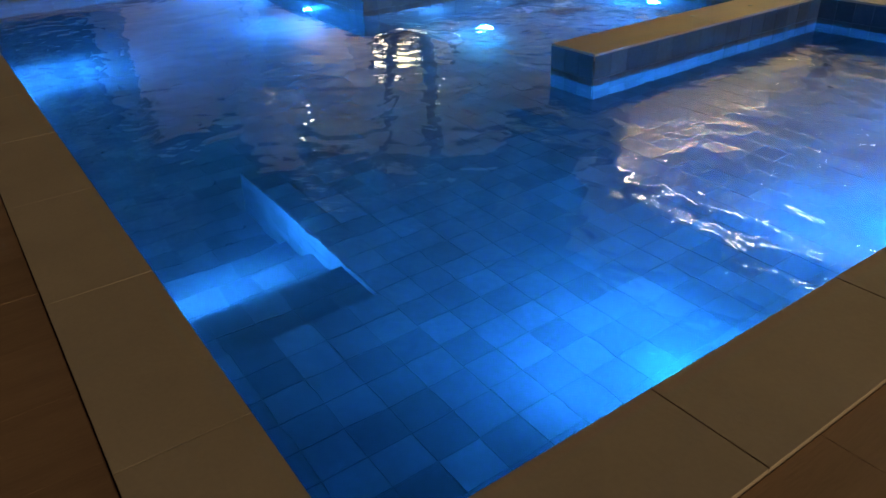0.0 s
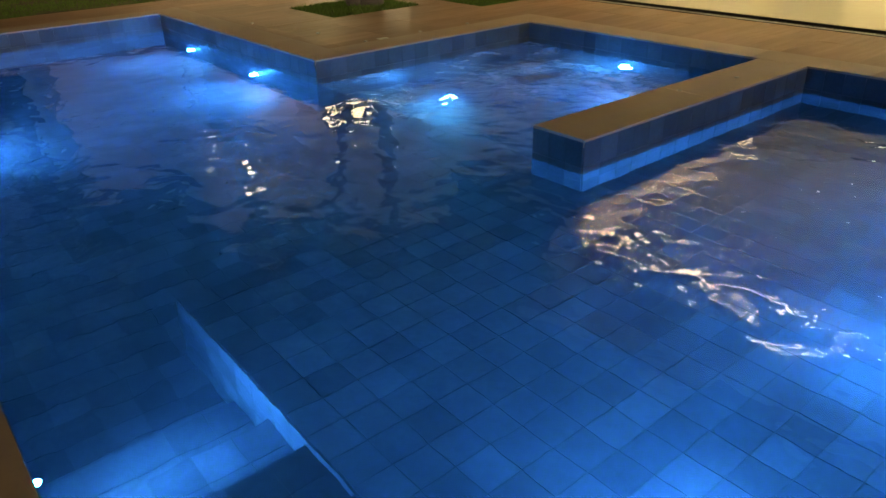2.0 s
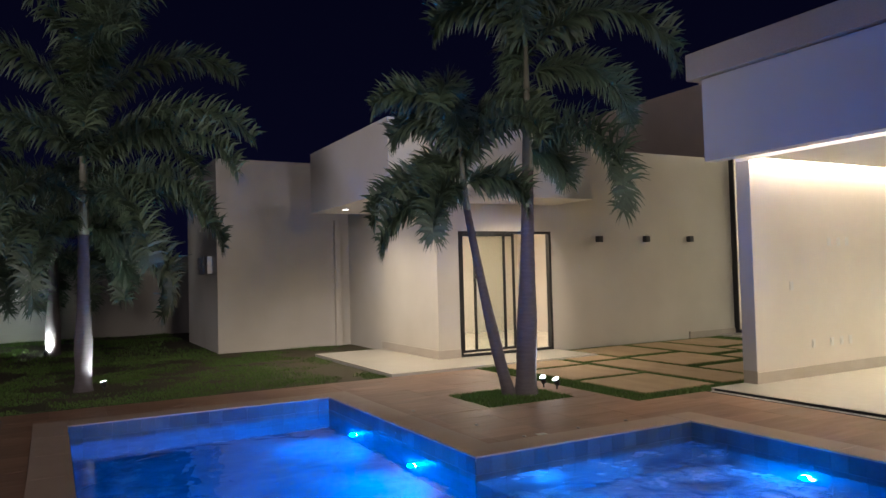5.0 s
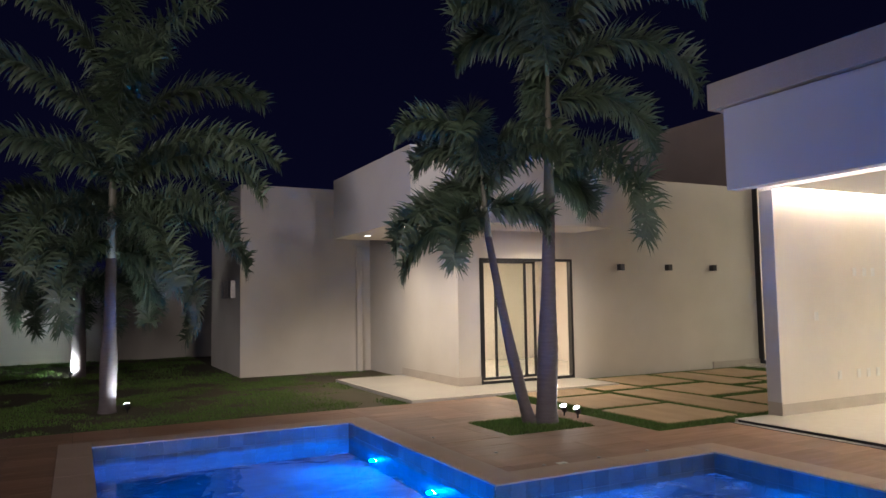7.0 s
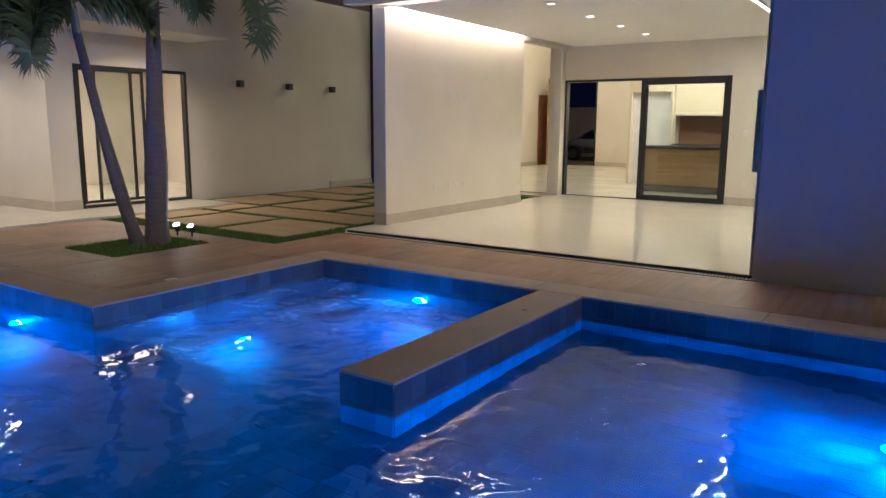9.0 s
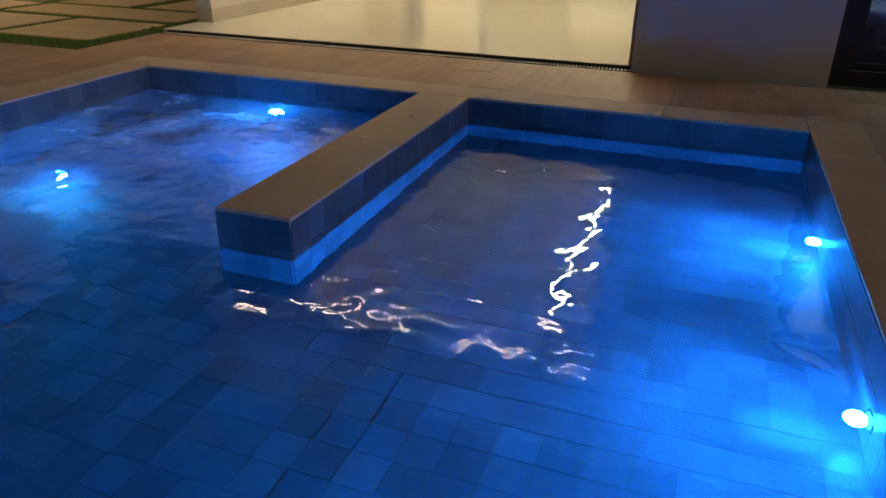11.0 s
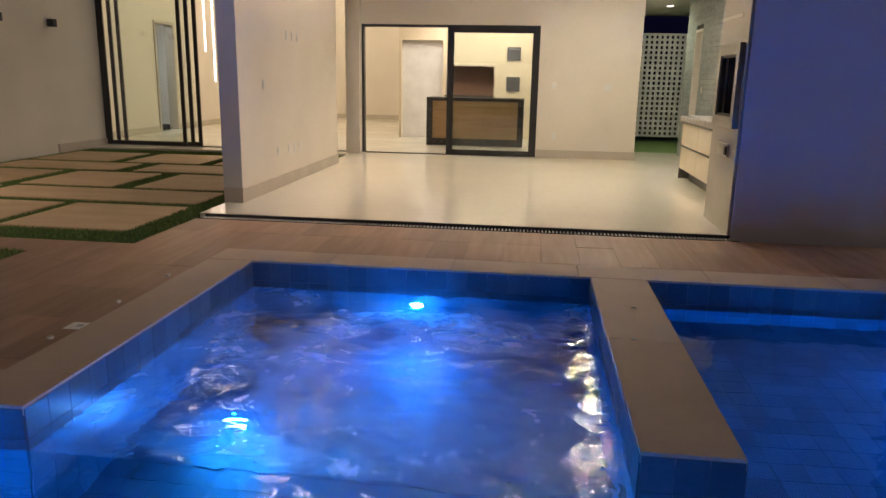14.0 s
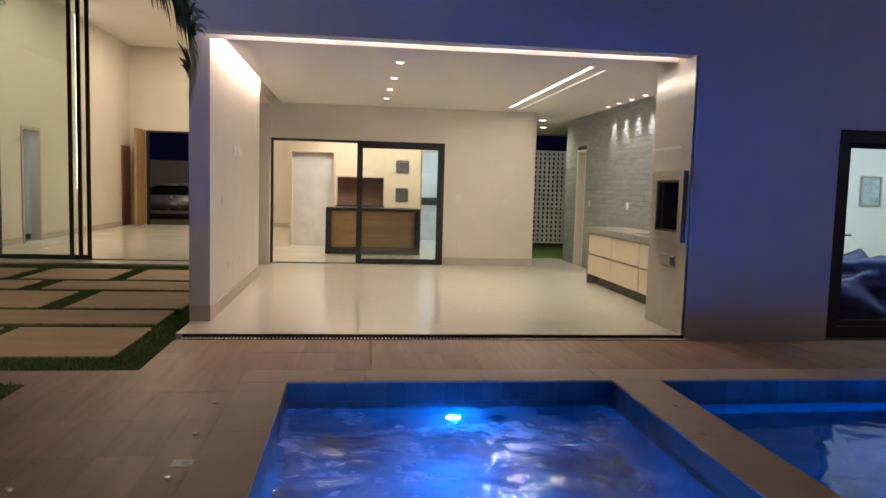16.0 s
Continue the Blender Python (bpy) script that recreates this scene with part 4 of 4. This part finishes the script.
def palm(loc, top, r0, r1, crown, seed, label, shaft=0.7, bulge=0.03, leaf_len=0.40):
    """A feather palm: trunk from loc to top, a slim stem of leaf sheaths, and fronds given as (heading, rise, droop, length, height up the stem)."""
    t = thing("palm_tree", label, "palm tree", loc, "garden palms")
    loc, top = Vector(loc), Vector(top)
    bm = bmesh.new()
    rings, seg = 40, 18
    prev = None
    for i in range(rings + 1):
        u = i / rings
        c = loc.lerp(top, u)
        lean = (top - loc)
        c.x = loc.x + lean.x * u ** 0.8
        c.y = loc.y + lean.y * u ** 0.8
        rad = r0 + (r1 - r0) * u + bulge * math.exp(-((u - 0.3) / 0.18) ** 2) + (0.045 * math.exp(-u * 22)) + (0.004 if i % 2 else 0)
        cur = [bm.verts.new((c.x + rad * math.cos(2 * math.pi * k / seg), c.y + rad * math.sin(2 * math.pi * k / seg), c.z - 0.02)) for k in range(seg)]
        if prev:
            for k in range(seg):
                bm.faces.new((prev[k], prev[(k + 1) % seg], cur[(k + 1) % seg], cur[k]))
        prev = cur
    part("trunk", bm, M["trunk"], t, "ringed grey trunk", True)
    up = (top - loc).normalized().lerp(Vector((0, 0, 1)), 0.6)
    part("crownshaft", cyl(top - up * 0.05, top + up * shaft, r1 * 1.08, r1 * 0.3, 16), M["shaft"], t, "slim grey-green leaf sheath", True)
    r = random.Random(seed)
    for i, (head, rise, droop, length, high) in enumerate(crown):
        f = part("frond", frond(length, rise, droop, seed * 31 + i, 0.10 if rise > 86 else leaf_len), M["leaf"], t)
        f.matrix_local = Matrix.Translation(top + up * shaft * high - loc) @ pose(0, 0, 0, r.uniform(-8, 8), 0, head)
    return t


# headings are degrees from +x (towards the far side of the pool terrace) anticlockwise
palm((-8.48, 5.83, -0.04), (-8.38, 5.90, 2.95), 0.125, 0.07, [(6, 12, 116, 2.4, 0.2), (100, 8, 90, 0.95, 0.14), (66, 48, 138, 2.7, 0.85), (84, 24, 112, 2.1, 0.7), (232, 68, 146, 1.7, 0.92),
     (268, 72, 140, 2.0, 0.95), (150, 52, 130, 2.4, 0.75), (325, 60, 128, 2.5, 0.9), (120, 66, 134, 2.5, 0.95), (40, 68, 140, 2.7, 1.0), (320, 88, 12, 2.4, 0.9)],
     3, "slender feather palm with a grey ringed trunk, lit from below", 1.75, 0.025, 0.38)
palm((-8.56, 5.66, -0.04), (-8.74, 5.16, 2.45), 0.072, 0.045, [(236, 24, 112, 1.55, 0.25), (262, 4, 92, 1.5, 0.15), (305, 6, 100, 1.35, 0.2), (48, 22, 120, 1.1, 0.3), (222, 66, 138, 1.3, 0.75), (250, 74, 130, 1.55, 0.85), (150, 52, 132, 1.6, 0.6),
     (70, 70, 138, 1.7, 0.8), (20, 58, 132, 1.6, 0.6), (320, 62, 128, 1.7, 0.8), (190, 44, 118, 1.15, 0.45)], 7, "leaning slim feather palm beside a taller one", 0.95, 0.015, 0.32)
palm((-12.75, 0.78, -0.05), (-12.72, 0.80, 2.35), 0.105, 0.075, [(a_ + 17 * k_, rise_ + 7 * (k_ % 3), 108 - rise_ * 0.25, len_, high_ + 0.03 * (k_ % 4))
     for step_, off_, rise_, len_, high_ in ((72, 61, -6, 2.1, 0.02), (60, 20, 14, 2.6, 0.2), (60, 50, 34, 2.9, 0.45), (72, 10, 54, 3.0, 0.7), (90, 35, 72, 3.0, 0.85)) for k_, a_ in enumerate(range(off_, off_ + 360, step_))],
     11, "bushy feather palm on the dark lawn, lit at its foot", 2.2, 0.03, 0.38)
palm((-19.05, 0.40, -0.05), (-19.05, 0.42, 2.1), 0.14, 0.09, [(a_, rise_ + 5 * (k_ % 2), 112, 2.1, high_) for step_, off_, rise_, high_ in ((72, 30, 2, 0.05), (72, 0, 34, 0.45), (90, 20, 64, 0.85)) for k_, a_ in enumerate(range(off_, off_ + 360, step_))],
     17, "smaller feather palm far back on the lawn", 1.3, 0.03, 0.44)

# ---- grass borders and tufts ----
BED = [(-8.98, -7.95, 4.95, 6.2)]
PATIO = (-12.27, -7.28, 6.63, 13.97)
structure("patio_grass_bed", solid((*PATIO, -0.09, -0.05)), M["soil"], "grass bed between the stepping slabs", "lawn")
structure("palm_bed", solid(*[(a, b, c, d, -0.09, -0.045) for a, b, c, d in BED]), M["soil"], "small square grass bed round the palms", "lawn")
SLABS = []
for y0, y1, cuts in ((7.08, 8.36, (-12.2, -11.95, -10.4, -10.25, -9.05, -8.9, -7.6)), (8.55, 9.38, (-12.15, -10.6, -10.42, -7.62)), (9.53, 10.85, (-12.15, -10.75, -10.5, -9.22, -8.92, -7.58)),
                     (11.04, 11.9, (-12.15, -10.1, -9.8, -7.6)), (12.06, 13.38, (-12.15, -10.78, -10.52, -9.25, -9.0, -7.6))):
    c = list(cuts)
    if len(c) % 2:
        c = c[1:]
    SLABS += [(c[i], c[i + 1], y0, y1) for i in range(0, len(c), 2)]


def tufts(name, rects, density, height, label, seed, patchy=False):
    r = random.Random(seed)
    V, F = [], []
    for a, b, c, d in rects:
        for _ in range(int((b - a) * (d - c) * density)):
            x, y = r.uniform(a, b), r.uniform(c, d)
            if any(s[0] - 0.01 < x < s[1] + 0.01 and s[2] - 0.01 < y < s[3] + 0.01 for s in SLABS):
                continue
            if patchy and noise.noise(Vector((x * 0.75, y * 0.75, 3.1))) + 0.5 * noise.noise(Vector((x * 2.3, y * 2.3, 8.7))) < r.uniform(-0.25, 0.2):
                continue
            h, an, le = height * r.uniform(0.5, 1.2), r.uniform(0, 6.28), r.uniform(0, 0.6)
            w = 0.006 * r.uniform(0.7, 1.6)
            cx, sy = math.cos(an), math.sin(an)
            i = len(V)
            V.extend(((x - sy * w, y + cx * w, -0.05), (x + sy * w, y - cx * w, -0.05), (x + cx * h * le, y + sy * h * le, -0.05 + h)))
            F.append((i, i + 1, i + 2))
    me = bpy.data.meshes.new(name)
    me.from_pydata(V, [], F)
    me.materials.append(M["grass"])
    tagged(new(name, me), label, "grass", "", "stuff")


tufts("grass", [PATIO], 4200, 0.03, "short green grass between stepping slabs", 1)
tufts("grass", BED, 3600, 0.05, "short green grass round the palm trunks", 2)
tufts("grass", [(-16.7, -11.06, -1.0, 5.05)], 2400, 0.034, "patchy short lawn grass at night", 3, True)
tufts("grass", [(-24, -16.7, -2.0, 3.5), (-16.7, -14.9, 5.05, 6.55)], 700, 0.06, "patchy short lawn grass at night", 4, True)

# ---- pieces: slabs, coping, deck, tiles ----
UNIT = {}


def unit(mat, chamfer=0.0):
    """A shared block 1 x 1 x 1 with its top at z = 0 and no bottom."""
    key = (mat.name, chamfer)
    if key not in UNIT:
        bm = bmesh.new()
        lo = [bm.verts.new((x, y, -1)) for x, y in ((-0.5, -0.5), (0.5, -0.5), (0.5, 0.5), (-0.5, 0.5))]
        k = 0.5 - chamfer
        mid = [bm.verts.new((x, y, -0.25 if chamfer else 0)) for x, y in ((-0.5, -0.5), (0.5, -0.5), (0.5, 0.5), (-0.5, 0.5))]
        for i in range(4):
            bm.faces.new((lo[i], lo[(i + 1) % 4], mid[(i + 1) % 4], mid[i]))
        hi = mid
        if chamfer:
            hi = [bm.verts.new((x, y, 0)) for x, y in ((-k, -k), (k, -k), (k, k), (-k, k))]
            for i in range(4):
                bm.faces.new((mid[i], mid[(i + 1) % 4], hi[(i + 1) % 4], hi[i]))
        bm.faces.new(hi)
        UNIT[key] = mesh_of("piece", bm, mat)
    return UNIT[key]


def piece(name, parent, mat, m, chamfer=0.0):
    ob = new(name, unit(mat, chamfer))
    ob.parent = parent
    ob.matrix_local = Matrix.Translation(-ORIGIN.get(parent.name, Vector((0, 0, 0)))) @ m
    return ob


def blocks(name, parent, mat, mats, label=""):
    """Many small blocks joined into one part."""
    V, F = [], []
    cor = [Vector(c) for c in ((-0.5, -0.5, 0), (0.5, -0.5, 0), (0.5, 0.5, 0), (-0.5, 0.5, 0), (-0.5, -0.5, -1), (0.5, -0.5, -1), (0.5, 0.5, -1), (-0.5, 0.5, -1))]
    for m in mats:
        i = len(V)
        V.extend([tuple(m @ c) for c in cor])
        F.extend([(i, i + 1, i + 2, i + 3), (i, i + 4, i + 5, i + 1), (i + 1, i + 5, i + 6, i + 2), (i + 2, i + 6, i + 7, i + 3), (i + 3, i + 7, i + 4, i)])
    me = bpy.data.meshes.new(name)
    me.from_pydata(V, [], F)
    me.materials.append(mat)
    ob = new(name, me)
    ob.parent = parent
    ob.location = -ORIGIN.get(parent.name, Vector((0, 0, 0)))
    return tagged(ob, label, "", "", "stuff")


def box_at(a, b, c, d, top, thick):
    return Matrix.LocRotScale(((a + b) / 2, (c + d) / 2, top), None, (b - a, d - c, thick))


slabs = thing("stepping_slabs", "sand coloured stepping slabs set in grass", "paving", (-9.8, 10, -0.05), "", "structure")
for a, b, c, d in SLABS:
    piece("slab", slabs, M["paver"], box_at(a, b, c, d, -0.028, 0.05), 0.006)

coping = thing("pool_coping", "beige stone coping slabs round the pool", "pool coping", (-5, 0.3, ZC), "", "structure")
W_, WN = 0.35, 0.34


def coping_run(a, b, c, d, along, step=0.92):
    lo, hi = (a, b) if along == "x" else (c, d)
    n = max(1, round((hi - lo) / step))
    for i in range(n):
        p, q = lo + (hi - lo) * i / n + 0.0007, lo + (hi - lo) * (i + 1) / n - 0.0007
        r = (p, q, c, d) if along == "x" else (a, b, p, q)
        piece("coping_slab", coping, M["coping"], box_at(*r, ZC + random.uniform(-0.0006, 0.0006), 0.045), 0.002)


LIP = 0.003
coping_run(X0 - W_, X1 + WN, Y0 - WN, Y0 + LIP, "x")
coping_run(X1 - LIP, X1 + WN, Y0 + LIP + 0.002, YB + W_, "y")
coping_run(SX0 - W_, X1 - LIP - 0.002, YB - LIP, YB + W_, "x")
coping_run(SX0 - W_, SX0 + LIP, YA + W_ + 0.002, YB - LIP - 0.002, "y")
coping_run(X0 - W_, SX0 + LIP, YA - LIP, YA + W_, "x")
coping_run(X0 - W_, X0 + LIP, Y0 + LIP + 0.002, YA - LIP - 0.002, "y")
coping_run(SX1 - LIP, DX + LIP, DY - LIP, YB - LIP - 0.002, "y", 1.3)

deck = thing("deck", "brown wood-look porcelain deck tiles", "deck", (-5, 7.2, ZD), "", "structure")
DECK = []
S = 0.63


def deck_zone(a, b, c, d, near):
    j0, j1 = math.floor((c - 6.62) / S), math.ceil((d - 6.62) / S)
    i0, i1 = math.floor(a / (S / 2)), math.ceil(b / (S / 2))
    rest = []
    for j in range(j0, j1):
        for i in range(i0, i1):
            x0, x1 = max(a, i * S / 2), min(b, (i + 1) * S / 2)
            y0, y1 = max(c, 6.62 + j * S), min(d, 6.62 + (j + 1) * S)
            if x1 - x0 < 0.02 or y1 - y0 < 0.02:
                continue
            m = box_at(x0 + 0.0006, x1 - 0.0006, y0 + 0.001, y1 - 0.001, ZD + random.uniform(-0.0008, 0.0008), 0.04)
            if near:
                piece("deck_tile", deck, M["deck"], m, 0.0)
            else:
                rest.append(m)
    if rest:
        DECK.extend(rest)


deck_zone(-7.26, 1.5, YB + W_ + 0.003, 7.79, True)
deck_zone(-7.93, SX0 - W_ - 0.003, YA + W_ + 0.003, 6.62, True)
deck_zone(-11.04, -7.26, 6.21, 6.62, False)
deck_zone(-11.04, -9.0, YA + W_ + 0.003, 6.21, False)
deck_zone(-9.0, -7.94, YA + W_ + 0.003, 4.94, False)
deck_zone(-11.04, X0 - W_ - 0.003, -3.0, YA + W_, False)
deck_zone(X0 - W_ - 0.003, X1 + WN, -3.0, Y0 - WN - 0.003, False)
deck_zone(X1 + WN + 0.003, 6.0, -3.0, YB + W_, False)
deck_zone(1.5, 9.0, 6.62, 7.79, False)
blocks("deck_tiles", deck, M["deck"], DECK)
structure("deck_bed", solid((-11.04, -7.26, 3.9, 6.62, -0.098, -0.072), (-7.26, 6, 6.5, 7.79, -0.098, -0.072), (-11.04, 6, -3, 0.2, -0.098, -0.072), (-0.3, 6, 0.2, 6.5, -0.098, -0.072), (-11.04, -10.1, 0.2, 3.9, -0.098, -0.072)),
          M["grout"], "dark mortar bed under the deck tiles", "deck bed")

pool_tiles = thing("pool_tiles", "grey-green stone pool tiles of uneven tone", "pool tiles", (-4, 3, -0.5), "", "structure")
T = 0.152
REST, NEAR = [], []
ROT = {"-x": Matrix.Rotation(radians(-90), 4, "Y"), "+x": Matrix.Rotation(radians(90), 4, "Y"), "-y": Matrix.Rotation(radians(90), 4, "X"), "+y": Matrix.Rotation(radians(-90), 4, "X")}


def tile_floor(a, b, c, d, z, near=False):
    nx, ny = max(1, round((b - a) / T)), max(1, round((d - c) / T))
    for i in range(nx):
        for j in range(ny):
            w, h = (b - a) / nx, (d - c) / ny
            m = Matrix.LocRotScale((a + (i + 0.5) * w, c + (j + 0.5) * h, z + 0.003 + random.uniform(-0.0008, 0.0008)), None, (w - 0.0028, h - 0.0028, 0.006))
            (NEAR if near else REST).append(m)


def tile_wall(ax, ay, bx, by, z1, z0, face):
    L = math.hypot(bx - ax, by - ay)
    n, k = max(1, round(L / T)), max(1, round((z1 - z0) / T))
    h = (z1 - z0) / k
    f = {"-x": (-1, 0), "+x": (1, 0), "-y": (0, -1), "+y": (0, 1)}[face]
    for i in range(n):
        u = (i + 0.5) / n
        for j in range(k):
            p = Vector((ax + (bx - ax) * u + f[0] * 0.007, ay + (by - ay) * u + f[1] * 0.007, z0 + (j + 0.5) * h))
            w = L / n - 0.0028
            sc = (h - 0.0028, w, 0.006) if face[1] == "x" else (w, h - 0.0028, 0.006)
            REST.append(Matrix.Translation(p) @ ROT[face] @ Matrix.Diagonal((*sc, 1)))


for a, b, c, d, z in FLOORS:
    if z == ZL and a == NX:
        tile_floor(a, b, c, d, z, True)
    else:
        tile_floor(a, b, c, d, z)
ZT = -0.033
tile_wall(X0, Y0, X1, Y0, ZT, ZB, "+y")
tile_wall(X1, Y0, X1, YB, ZT, ZL, "-x")
tile_wall(DX, YB, X1, YB, ZT, ZL, "-y")
tile_wall(DX, DY, DX, YB, ZT, ZL, "+x")
tile_wall(SX1, DY, DX, DY, ZT, ZL, "-y")
tile_wall(SX1, DY, SX1, YB, ZT, ZS, "-x")
tile_wall(SX0, YB, SX1, YB, ZT, ZS, "-y")
tile_wall(SX0, YA, SX0, YB, ZT, ZS, "+x")
tile_wall(X0, YA, SX0, YA, ZT, ZB, "-y")
tile_wall(X0, Y0, X0, YA, ZT, ZB, "+x")
tile_wall(LX, LY, LX, DY + 0.35, ZL, ZB, "-x")
tile_wall(LX, LY, NX, LY, ZL, ZB, "-y")
for i, (z1, z0) in enumerate(STAIRS):
    tile_wall(NX - 0.32 * i, Y0, NX - 0.32 * i, LY, z1, z0, "-x")
for m in NEAR[:290]:
    piece("tile", pool_tiles, M["tile"], m)
blocks("tiles", pool_tiles, M["tile"], REST + NEAR[290:])

clad = thing("slate_cladding", "grey slate strip cladding of the barbecue wall", "cladding", (-1.0, 12, 1.5), "", "structure")
strips = []
zz, j = 0.0, 0
rr = random.Random(5)
while zz < 2.98:
    h = 0.086
    y = 8.9 - rr.uniform(0, 0.5)
    while y < 15.85:
        L = rr.uniform(0.65, 1.2)
        a, b = max(8.9, y), min(15.85, y + L)
        if b - a > 0.03 and not (a < 15.06 and b > 14.5 and zz < 2.33):
            strips.append((a, b, zz, min(zz + h, 2.995)))
        elif b - a > 0.03 and zz < 2.33:
            for p, q in ((a, min(b, 14.5)), (max(a, 15.06), b)):
                if q - p > 0.03:
                    strips.append((p, q, zz, zz + h))
        y += L
    zz += h
for k, (a, b, c, d) in enumerate(strips):
    m = Matrix.Translation((-1.022 - rr.uniform(0, 0.006), (a + b) / 2, (c + d) / 2)) @ ROT["-x"] @ Matrix.Diagonal((d - c - 0.004, b - a - 0.004, 0.022, 1))
    piece("slate_strip", clad, M["cladding"], m)
